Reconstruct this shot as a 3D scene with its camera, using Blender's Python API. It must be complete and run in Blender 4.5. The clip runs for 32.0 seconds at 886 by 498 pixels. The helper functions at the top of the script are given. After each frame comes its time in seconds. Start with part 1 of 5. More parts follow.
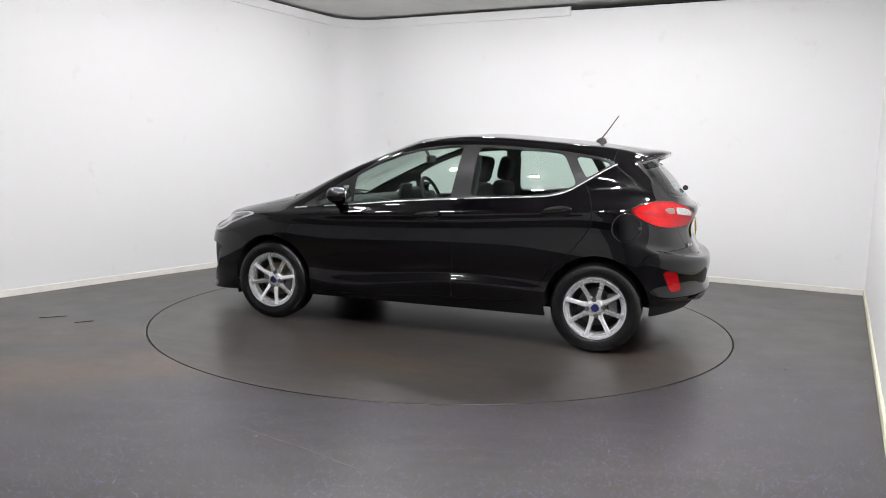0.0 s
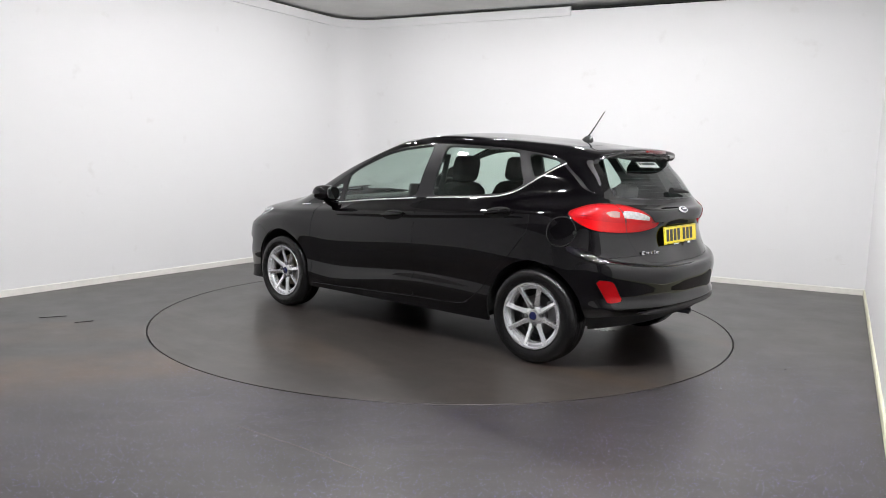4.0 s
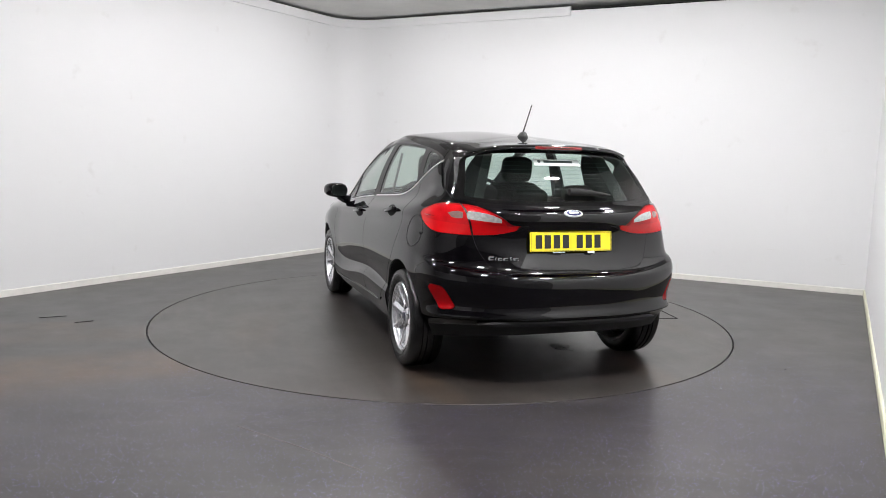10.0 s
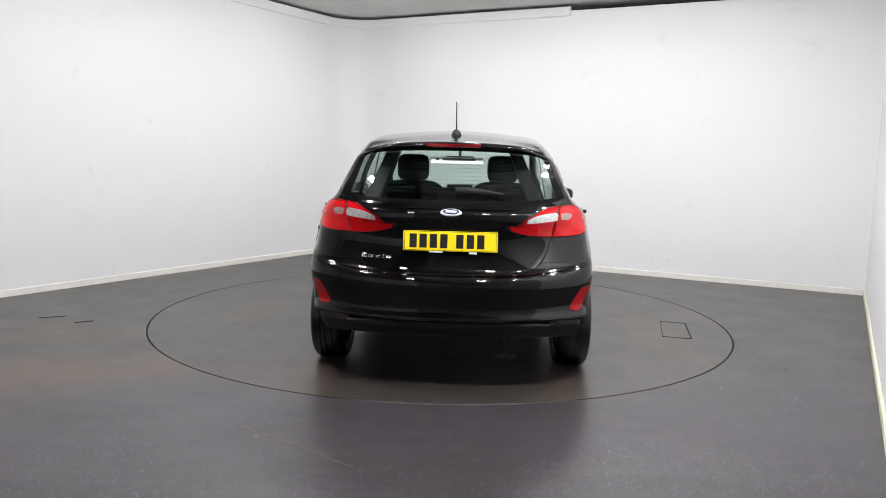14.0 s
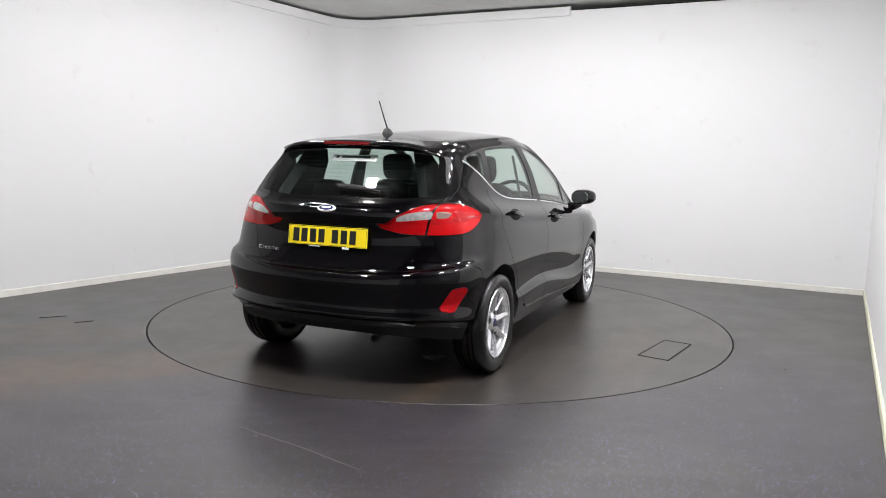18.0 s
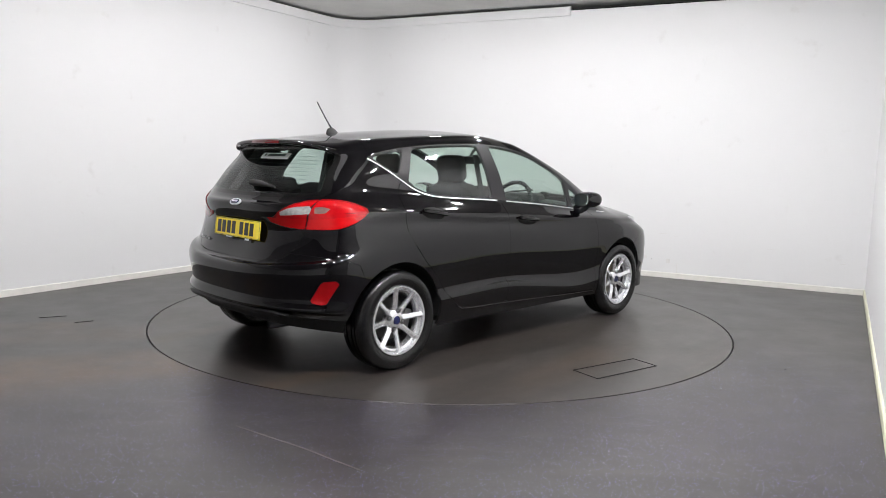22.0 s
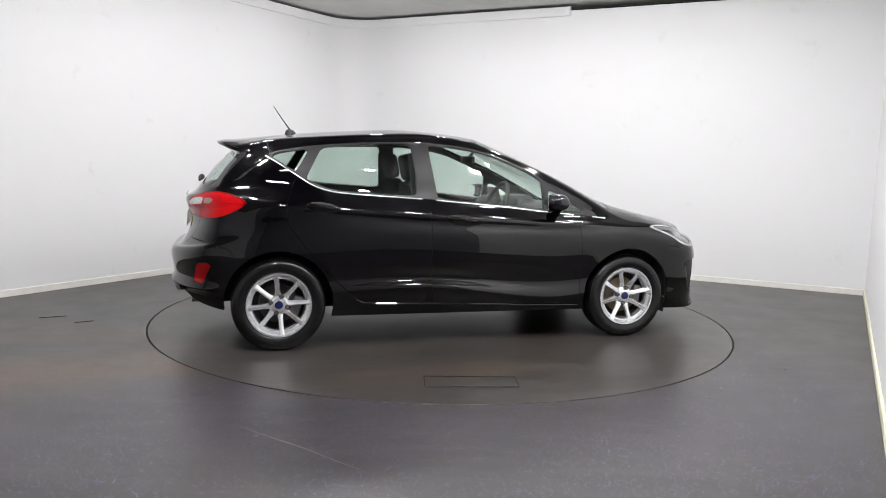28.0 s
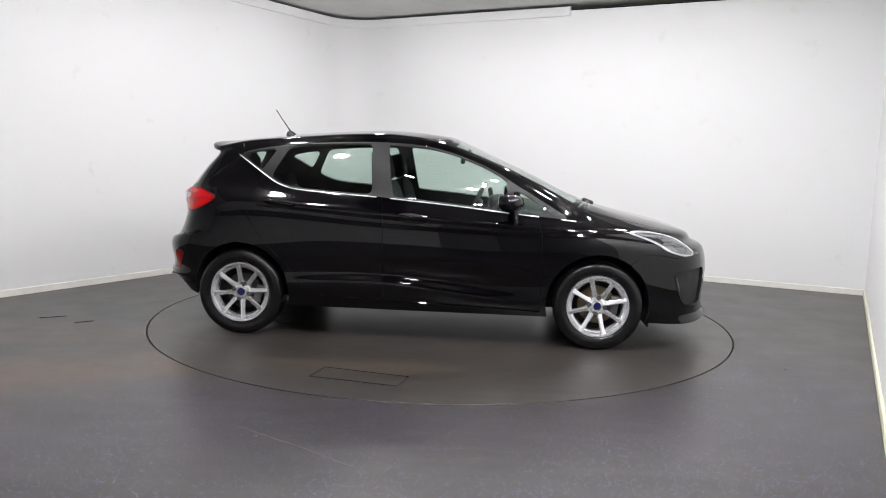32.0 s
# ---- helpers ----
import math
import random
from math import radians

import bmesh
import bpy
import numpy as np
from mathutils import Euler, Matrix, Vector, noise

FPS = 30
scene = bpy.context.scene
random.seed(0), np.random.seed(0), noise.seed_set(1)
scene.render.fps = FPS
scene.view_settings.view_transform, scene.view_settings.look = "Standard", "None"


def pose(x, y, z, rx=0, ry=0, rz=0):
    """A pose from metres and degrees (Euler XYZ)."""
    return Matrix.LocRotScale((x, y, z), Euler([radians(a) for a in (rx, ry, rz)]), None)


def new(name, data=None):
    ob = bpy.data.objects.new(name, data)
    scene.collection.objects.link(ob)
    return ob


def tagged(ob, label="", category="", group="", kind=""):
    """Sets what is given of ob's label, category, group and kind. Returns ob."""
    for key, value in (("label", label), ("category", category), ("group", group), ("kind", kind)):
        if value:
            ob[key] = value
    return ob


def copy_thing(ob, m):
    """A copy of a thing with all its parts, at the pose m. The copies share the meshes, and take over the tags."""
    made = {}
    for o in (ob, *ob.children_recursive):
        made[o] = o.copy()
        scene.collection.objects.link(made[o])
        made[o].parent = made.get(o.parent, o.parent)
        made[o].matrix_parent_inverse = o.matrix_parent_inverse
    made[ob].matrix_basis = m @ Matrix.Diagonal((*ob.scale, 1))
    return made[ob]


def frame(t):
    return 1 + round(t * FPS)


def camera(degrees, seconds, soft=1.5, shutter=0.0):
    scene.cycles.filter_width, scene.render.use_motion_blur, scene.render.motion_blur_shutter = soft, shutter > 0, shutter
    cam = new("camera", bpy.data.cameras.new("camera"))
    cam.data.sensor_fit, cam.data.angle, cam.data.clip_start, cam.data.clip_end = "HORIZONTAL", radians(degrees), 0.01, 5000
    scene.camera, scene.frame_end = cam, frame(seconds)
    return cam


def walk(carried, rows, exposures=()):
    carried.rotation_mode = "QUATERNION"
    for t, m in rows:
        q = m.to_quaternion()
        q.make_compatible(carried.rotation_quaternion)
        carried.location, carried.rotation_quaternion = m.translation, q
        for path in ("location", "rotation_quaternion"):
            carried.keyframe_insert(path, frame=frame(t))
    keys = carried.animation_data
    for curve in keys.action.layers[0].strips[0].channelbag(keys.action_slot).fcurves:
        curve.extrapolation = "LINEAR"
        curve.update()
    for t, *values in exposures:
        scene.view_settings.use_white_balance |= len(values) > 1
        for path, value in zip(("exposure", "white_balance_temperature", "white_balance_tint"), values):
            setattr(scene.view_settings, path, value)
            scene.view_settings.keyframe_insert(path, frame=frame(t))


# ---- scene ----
# ================= camera =================
cam = camera(61.81, 32.0, soft=0.9)
EYE = (0.0, -5.978, 1.280)
VIEW = Matrix(((0.9997, -0.02453, -0.00103), (0.0020, 0.12306, -0.9924), (0.02447, 0.9921, 0.12307)))
CAMERA = Matrix.Translation(EYE) @ VIEW.to_quaternion().normalized().to_matrix().to_4x4()
walk(cam, [(0.0, CAMERA), (32.0, CAMERA)])


def table_turn(t):
    """Degrees by which the turntable has turned at t seconds."""
    u = (t - 16) / 16
    return 77.2431 - 83.7006 * u + 0.5606 * u ** 2 + 0.9596 * u ** 3 - 0.1601 * u ** 4


AXLE = Vector((-1.342, -0.121, 0.0))      # rear axle's middle on the turntable
TABLE_R = 2.246
CEILING = 3.06

# ================= light =================
world = bpy.data.worlds.new("world")
world.use_nodes = True
scene.world = world
world.node_tree.nodes["Background"].inputs[0].default_value = (0.02, 0.02, 0.02, 1)
scene.view_settings.exposure = 0.0
PANEL_POWER = 374.0

# ================= materials =================


def material(name, colour, rough=0.5, metal=0.0, coat=0.0, emit=0.0, vary=0.0, scale=8.0, bump=0.0, bump_scale=60.0,
             rough_vary=0.0, coat_rough=0.03, spec=0.5, coat_ior=1.5):
    m = bpy.data.materials.new(name)
    m.use_nodes = True
    nt = m.node_tree
    b = nt.nodes["Principled BSDF"]
    b.inputs["Base Color"].default_value = (*colour, 1)
    b.inputs["Roughness"].default_value = rough
    b.inputs["Metallic"].default_value = metal
    b.inputs["Coat Weight"].default_value = coat
    b.inputs["Coat Roughness"].default_value = coat_rough
    b.inputs["Coat IOR"].default_value = coat_ior
    b.inputs["Specular IOR Level"].default_value = spec
    if emit:
        b.inputs["Emission Color"].default_value = (*colour, 1)
        b.inputs["Emission Strength"].default_value = emit
    tc = nt.nodes.new("ShaderNodeTexCoord")
    if vary or rough_vary:
        n = nt.nodes.new("ShaderNodeTexNoise")
        n.inputs["Scale"].default_value, n.inputs["Detail"].default_value = scale, 6
        nt.links.new(tc.outputs["Object"], n.inputs["Vector"])
        if vary:
            mix = nt.nodes.new("ShaderNodeMix")
            mix.data_type = "RGBA"
            mix.inputs[6].default_value = (*[c * (1 - vary) for c in colour], 1)
            mix.inputs[7].default_value = (*[min(1, c * (1 + vary)) for c in colour], 1)
            nt.links.new(n.outputs["Fac"], mix.inputs[0])
            nt.links.new(mix.outputs[2], b.inputs["Base Color"])
        if rough_vary:
            r = nt.nodes.new("ShaderNodeMapRange")
            r.inputs[3].default_value, r.inputs[4].default_value = rough - rough_vary, rough + rough_vary
            nt.links.new(n.outputs["Fac"], r.inputs[0])
            nt.links.new(r.outputs[0], b.inputs["Roughness"])
    if bump:
        n2 = nt.nodes.new("ShaderNodeTexNoise")
        n2.inputs["Scale"].default_value, n2.inputs["Detail"].default_value = bump_scale, 4
        nt.links.new(tc.outputs["Object"], n2.inputs["Vector"])
        bp = nt.nodes.new("ShaderNodeBump")
        bp.inputs["Strength"].default_value, bp.inputs["Distance"].default_value = bump, 0.01
        nt.links.new(n2.outputs["Fac"], bp.inputs["Height"])
        nt.links.new(bp.outputs[0], b.inputs["Normal"])
    return m


def glass(name, tint, gloss_rough=0.0, base=0.07):
    """Thin tinted pane: what is behind shows through, gloss grows at grazing angles."""
    m = bpy.data.materials.new(name)
    m.use_nodes = True
    nt = m.node_tree
    nt.nodes.remove(nt.nodes["Principled BSDF"])
    out = nt.nodes["Material Output"]
    t = nt.nodes.new("ShaderNodeBsdfTransparent")
    t.inputs[0].default_value = (*tint, 1)
    g = nt.nodes.new("ShaderNodeBsdfGlossy")
    g.inputs["Roughness"].default_value = gloss_rough
    f = nt.nodes.new("ShaderNodeLayerWeight")
    f.inputs[0].default_value = 0.5
    p5 = nt.nodes.new("ShaderNodeMath")
    p5.operation, p5.inputs[1].default_value = "POWER", 5.0
    nt.links.new(f.outputs["Facing"], p5.inputs[0])
    ad = nt.nodes.new("ShaderNodeMath")
    ad.operation, ad.inputs[1].default_value, ad.inputs[2].default_value = "MULTIPLY_ADD", 0.90, base
    nt.links.new(p5.outputs[0], ad.inputs[0])
    mix = nt.nodes.new("ShaderNodeMixShader")
    nt.links.new(ad.outputs[0], mix.inputs[0])
    nt.links.new(t.outputs[0], mix.inputs[1])
    nt.links.new(g.outputs[0], mix.inputs[2])
    nt.links.new(mix.outputs[0], out.inputs[0])
    return m


PAINT = material("black_paint", (0.0018, 0.0015, 0.0021), rough=0.3, coat=1.0, coat_rough=0.012, spec=0.0, coat_ior=1.49)
TRIM = material("satin_black_trim", (0.015, 0.0145, 0.016), spec=0.25, rough=0.40, rough_vary=0.05, scale=20)
PLASTIC = material("black_plastic", (0.012, 0.012, 0.013), rough=0.5, bump=0.15, bump_scale=400)
DARK = material("dark_void", (0.006, 0.006, 0.006), rough=0.8)
CHROME = material("chrome", (0.75, 0.75, 0.76), rough=0.12, metal=1.0)
RUBBER = material("tyre_rubber", (0.005, 0.005, 0.0054), rough=0.22, spec=0.42, vary=0.3, scale=30, bump=0.2, bump_scale=150)
CHROME_SATIN = material("satin_chrome", (0.82, 0.82, 0.83), rough=0.30, metal=0.7)
NUT = material("dark_steel_nut", (0.20, 0.20, 0.205), rough=0.3, metal=0.8)
ALLOY = material("silver_alloy", (0.82, 0.83, 0.85), rough=0.23, metal=0.78, vary=0.03, scale=30)
# shade between the spokes and round the nuts, put into the alloy's colour
ALLOY_SHADE = material("alloy_shade_tone", (0.035, 0.035, 0.037), rough=0.45, metal=0.4, vary=0.2, scale=20)
HEAD_LENS = material("headlamp_lens", (0.46, 0.47, 0.49), rough=0.18, metal=0.35, coat=1.0)
HEAD_WELL = material("headlamp_well", (0.16, 0.165, 0.17), rough=0.2, metal=0.6, coat=1.0, vary=0.5, scale=35)
HEAD_DARK = material("headlamp_inner", (0.085, 0.085, 0.09), rough=0.25, coat=1.0, metal=0.3, vary=0.4, scale=30)
STEEL = material("worn_steel", (0.17, 0.135, 0.085), rough=0.5, metal=0.4, vary=0.3, scale=25)
DRUM = material("dark_drum_steel", (0.045, 0.043, 0.042), rough=0.5, metal=0.4, vary=0.3, scale=25)
CAP_BLUE = material("dark_blue_enamel", (0.010, 0.014, 0.075), rough=0.2, coat=0.5)
RED_LENS = material("red_lens", (0.40, 0.004, 0.007), rough=0.3, coat=1.0, spec=0.0, coat_ior=1.40, vary=0.4, scale=16)
RED_RIM = material("red_lens_edge", (0.22, 0.003, 0.005), rough=0.25, coat=1.0, spec=0.0, coat_ior=1.42)
RED_DEEP = material("deep_red_lens", (0.16, 0.002, 0.004), rough=0.15, coat=1.0, coat_ior=1.42)
RED_LOW = material("lower_red_lens", (0.50, 0.004, 0.006), rough=0.3, coat=1.0, spec=0.0, coat_ior=1.42)
FRIT = material("enamelled_glass_edge", (0.004, 0.004, 0.004), rough=0.1, coat=1.0, spec=0.0, coat_ior=1.36)
CLEAR_LENS = material("clear_lens", (0.58, 0.57, 0.56), rough=0.15, coat=1.0, metal=0.55, vary=0.55, scale=55)
AMBER_LENS = material("smoked_indicator_lens", (0.33, 0.20, 0.18), rough=0.15, coat=1.0, metal=0.5, vary=0.3, scale=60)
PLATE_YELLOW = material("yellow_plate", (0.95, 0.74, 0.01), rough=0.3, coat=0.3)
PLATE_BLACK = material("plate_black", (0.01, 0.01, 0.01), rough=0.35)
FABRIC = material("charcoal_fabric", (0.018, 0.018, 0.019), rough=0.95, vary=0.3, scale=60, bump=0.3, bump_scale=500)
CABIN = material("cabin_plastic", (0.016, 0.016, 0.017), rough=0.6, bump=0.15, bump_scale=300)
MIRROR = material("mirror_glass", (0.85, 0.88, 0.88), rough=0.01, metal=1.0)
GLASS = glass("tinted_glass", (0.78, 0.88, 0.83))
REAR_GLASS = glass("rear_glass", (0.75, 0.85, 0.81))
STICKER = material("white_sticker", (0.85, 0.90, 0.88), rough=0.5)
STICKER_INK = material("sticker_ink", (0.06, 0.09, 0.09), rough=0.5)

# ================= small builders =================


def part(name, bm, mat, parent=None, label="", smooth=True, at=None):
    """Links a bmesh as one mesh object under a thing or under a part."""
    me = bpy.data.meshes.new(name)
    bmesh.ops.recalc_face_normals(bm, faces=bm.faces)
    bm.to_mesh(me)
    bm.free()
    me.materials.append(mat)
    if smooth:
        me.polygons.foreach_set("use_smooth", [True] * len(me.polygons))
        me.set_sharp_from_angle(angle=radians(38))
    ob = new(name, me)
    if parent is not None:
        ob.parent = parent
    if at is not None:
        ob.matrix_basis = at
    if label:
        ob["label"] = label
    return ob


def rbox(size, r=0.01, m=None, seg=2, bm=None):
    """A box with rounded edges, centred, at the pose m."""
    own = bmesh.new()
    bmesh.ops.create_cube(own, size=1.0)
    bmesh.ops.scale(own, vec=size, verts=own.verts)
    r = min(r, 0.49 * min(size))
    bmesh.ops.bevel(own, geom=own.edges[:], offset=r, segments=seg, profile=0.5, affect="EDGES")
    if m is not None:
        bmesh.ops.transform(own, matrix=m, verts=own.verts)
    if bm is None:
        return own
    me = bpy.data.meshes.new("joining")
    own.to_mesh(me)
    own.free()
    bm.from_mesh(me)
    bpy.data.meshes.remove(me)
    return bm


def lathe(profile, n=48, axis="y"):
    """Turns (radius, height) pairs round an axis."""
    bm = bmesh.new()
    rings = []
    for r, h in profile:
        ring = []
        for k in range(n):
            a = 2 * math.pi * k / n
            c, s_ = r * math.cos(a), r * math.sin(a)
            ring.append(bm.verts.new((c, h, s_) if axis == "y" else (c, s_, h)))
        rings.append(ring)
    for a, b in zip(rings, rings[1:]):
        for k in range(n):
            bm.faces.new((a[k], a[(k + 1) % n], b[(k + 1) % n], b[k]))
    return bm


def tube(points, radius, n=8, radii=None, closed_ends=True):
    """A round bar along points."""
    bm = bmesh.new()
    pts = [Vector(p) for p in points]
    rings = []
    for i, p in enumerate(pts):
        d = (pts[min(i + 1, len(pts) - 1)] - pts[max(i - 1, 0)]).normalized()
        a = d.orthogonal().normalized()
        if i:
            a = (prev - d * prev.dot(d)).normalized()
        prev = a
        b = d.cross(a)
        rr = radii[i] if radii else radius
        rings.append([bm.verts.new(p + rr * (math.cos(2 * math.pi * k / n) * a + math.sin(2 * math.pi * k / n) * b)) for k in range(n)])
    for r0, r1 in zip(rings, rings[1:]):
        for k in range(n):
            bm.faces.new((r0[k], r0[(k + 1) % n], r1[(k + 1) % n], r1[k]))
    if closed_ends:
        bm.faces.new(rings[0][::-1])
        bm.faces.new(rings[-1])
    return bm


def prism(poly, z0, z1):
    """A flat outline (x, y) raised from z0 to z1."""
    bm = bmesh.new()
    lo = [bm.verts.new((x, y, z0)) for x, y in poly]
    hi = [bm.verts.new((x, y, z1)) for x, y in poly]
    bm.faces.new(lo[::-1])
    bm.faces.new(hi)
    for k in range(len(poly)):
        j = (k + 1) % len(poly)
        bm.faces.new((lo[k], lo[j], hi[j], hi[k]))
    return bm


# ================= the room =================
LEFT_DIR = Vector((0.532, 0.847, 0)).normalized()
BACK_DIR = Vector((0.897, -0.443, 0)).normalized()
RIGHT_DIR = Vector((-0.4735, -0.8808, 0)).normalized()
CORNER_LB = Vector((-1.308, 4.128, 0))
CORNER_BR = Vector((4.267, 1.375, 0))
CORNER_RF = CORNER_BR + RIGHT_DIR * 9.6
CORNER_FL = CORNER_LB - LEFT_DIR * 11.6
CORNER_R = 0.5


def wall_paint(name):
    m = material(name, (0.77, 0.77, 0.775), rough=0.55, vary=0.012, scale=1.2, bump=0.05, bump_scale=90)
    nt = m.node_tree
    b = nt.nodes["Principled BSDF"]
    old = b.inputs["Base Color"].links[0].from_socket
    tc = nt.nodes.new("ShaderNodeTexCoord")
    n = nt.nodes.new("ShaderNodeTexNoise")
    n.inputs["Scale"].default_value, n.inputs["Detail"].default_value = 5.0, 8
    nt.links.new(tc.outputs["Object"], n.inputs["Vector"])
    ramp = nt.nodes.new("ShaderNodeValToRGB")
    ramp.color_ramp.elements[0].position, ramp.color_ramp.elements[0].color = 0.66, (1, 1, 1, 1)
    ramp.color_ramp.elements[1].position, ramp.color_ramp.elements[1].color = 0.80, (0.90, 0.89, 0.88, 1)
    nt.links.new(n.outputs["Fac"], ramp.inputs[0])
    mul = nt.nodes.new("ShaderNodeMix")
    mul.data_type, mul.blend_type = "RGBA", "MULTIPLY"
    mul.inputs[0].default_value = 1.0
    nt.links.new(old, mul.inputs[6])
    nt.links.new(ramp.outputs[0], mul.inputs[7])
    nt.links.new(mul.outputs[2], b.inputs["Base Color"])
    return m


WALL = wall_paint("white_wall_paint")
SKIRT = material("cream_skirting_paint", (0.765, 0.75, 0.71), rough=0.45, vary=0.10, scale=14)
SKIRT_R = material("yellowed_skirting_paint", (0.66, 0.66, 0.50), rough=0.45, vary=0.12, scale=14)
CONCRETE = material("ceiling_concrete", (0.70, 0.70, 0.68), rough=0.9, vary=0.14, scale=2.5, bump=0.3, bump_scale=25)


def sweep_wall(path, z0, z1, thick, inside):
    """A wall of some thickness along a plan path; its inner face is on the path. inside: a point of the room."""
    bm = bmesh.new()
    cols = []
    for i, p in enumerate(path):
        d = (path[min(i + 1, len(path) - 1)] - path[max(i - 1, 0)]).normalized()
        n = Vector((-d.y, d.x, 0))
        if (inside - p).dot(n) > 0:
            n = -n
        q = p + n * thick
        cols.append([bm.verts.new((*p.xy, z0)), bm.verts.new((*p.xy, z1)), bm.verts.new((*q.xy, z1)), bm.verts.new((*q.xy, z0))])
    for a, b in zip(cols, cols[1:]):
        for k in range(4):
            bm.faces.new((a[k], a[(k + 1) % 4], b[(k + 1) % 4], b[k]))
    bm.faces.new(cols[0])
    bm.faces.new(cols[-1][::-1])
    return bm


CENTRE = Vector((-1.0, -1.5, 0))


def corner_path(r, steps=20):
    """The rounded corner between the left and the back wall."""
    a, b = -LEFT_DIR, BACK_DIR
    half = a.angle(b) / 2
    reach = r / math.tan(half)
    p0, p1 = CORNER_LB + a * reach, CORNER_LB + b * reach
    c = CORNER_LB + (a + b).normalized() * (r / math.sin(half))
    v0, v1 = p0 - c, p1 - c
    ang = v0.angle(v1)
    out = []
    for k in range(steps + 1):
        f = k / steps
        out.append(c + (v0 * math.sin((1 - f) * ang) + v1 * math.sin(f * ang)) / math.sin(ang))
    return out


bend = corner_path(CORNER_R)
WALL_TOP = 2.985
LEFT_END, RIGHT_END = CORNER_LB - LEFT_DIR * 7.6, CORNER_BR + RIGHT_DIR * 5.3
wall_left = part("wall_left", sweep_wall([LEFT_END, bend[0]], -0.05, WALL_TOP, 0.2, CENTRE), WALL)
wall_corner = part("wall_corner", sweep_wall(bend, -0.05, WALL_TOP, 0.2, CENTRE), WALL)
wall_back = part("wall_back", sweep_wall([bend[-1], CORNER_BR], -0.05, WALL_TOP, 0.2, CENTRE), WALL)
wall_right = part("wall_right", sweep_wall([CORNER_BR, RIGHT_END], -0.05, CEILING, 0.2, CENTRE), WALL)
DARK_WALL = material("pale_wall_paint", (0.82, 0.82, 0.825), rough=0.8, vary=0.2, scale=3)
FRONT_SPLIT = CORNER_RF.lerp(CORNER_FL, 0.12)
wall_front = part("wall_front", sweep_wall([FRONT_SPLIT, CORNER_FL, LEFT_END], -0.05, CEILING, 0.2, CENTRE), DARK_WALL)
# unseen closing wall, added dark so the black paint mirrors less light there
GREY_WALL = material("grey_reflected_wall", (0.26, 0.26, 0.265), rough=0.8, vary=0.2, scale=3)
wall_entry = part("wall_entry", sweep_wall([RIGHT_END, CORNER_RF, FRONT_SPLIT], -0.05, CEILING, 0.2, CENTRE), GREY_WALL)
for ob, what in ((wall_left, "smooth white painted wall of the photo bay"), (wall_corner, "white rounded wall corner without a visible edge"),
                 (wall_back, "white painted back wall with faint scuffs"), (wall_right, "white painted side wall beside the camera"),
                 (wall_front, "plain pale wall behind the camera"), (wall_entry, "unseen dark grey closing wall, toned for reflections in the car")):
    tagged(ob, what, "wall", kind="structure")


SCUFF = material("wall_scuff", (0.72, 0.71, 0.70), rough=0.6, vary=0.1, scale=30)
SCUFF_DARK = material("dark_wall_scuff", (0.52, 0.51, 0.50), rough=0.6, vary=0.2, scale=30)
n_back = Vector((BACK_DIR.y, -BACK_DIR.x, 0))
for along, z, w, h, m in ((2.80, .495, .09, .006, SCUFF), (2.95, .475, .05, .005, SCUFF), (2.70, .20, .012, .012, SCUFF_DARK), (2.62, .22, .05, .03, SCUFF), (2.98, .12, .008, .12, SCUFF), (2.88, .19, .04, .05, SCUFF), (3.9, .40, .12, .004, SCUFF), (4.6, .30, .06, .005, SCUFF), (2.55, .10, .06, .02, SCUFF)):
    q = CORNER_LB + BACK_DIR * (along + 1.4)
    part("scuff_mark", rbox((w, .002, h), .0009, Matrix.Translation((q.x, q.y, z)) @ pose(0, 0, 0, 0, 0, math.degrees(math.atan2(BACK_DIR.y, BACK_DIR.x))), 1), m, wall_back)


def band(name, path, z0, z1, thick, mat, label, category):
    bm = bmesh.new()
    cols = []
    for i, p in enumerate(path):
        d = (path[min(i + 1, len(path) - 1)] - path[max(i - 1, 0)]).normalized()
        n = Vector((-d.y, d.x, 0))
        if (CENTRE - p).dot(n) < 0:
            n = -n
        q, w = p + n * thick, p - n * 0.002
        c = min(0.006, (z1 - z0) * 0.2)
        q2 = p + n * (thick - c)
        cols.append([bm.verts.new((*w.xy, z0)), bm.verts.new((*q.xy, z0)), bm.verts.new((*q.xy, z1 - c)), bm.verts.new((*q2.xy, z1)), bm.verts.new((*w.xy, z1))])
    for a, b in zip(cols, cols[1:]):
        for k in range(5):
            bm.faces.new((a[k], a[(k + 1) % 5], b[(k + 1) % 5], b[k]))
    bm.faces.new(cols[0])
    bm.faces.new(cols[-1][::-1])
    return tagged(part(name, bm, mat), label, category, kind="structure")


band("baseboard", [LEFT_END, *bend, CORNER_BR], 0.0, 0.060, 0.012, SKIRT, "low cream painted skirting board along the white wall", "skirting")
band("baseboard", [CORNER_BR + RIGHT_DIR * 0.014, RIGHT_END], 0.0, 0.06, 0.014, SKIRT_R, "yellowed cream skirting board beside the dark floor", "skirting")
# capping strip on the wall's top: it ends part way along the back wall
STRIP_END = Vector((1.413, 2.784, 0))
band("trim", [LEFT_END, *bend, STRIP_END], 2.925, 3.03, 0.02, WALL, "white capping strip along the top of the wall", "trim")

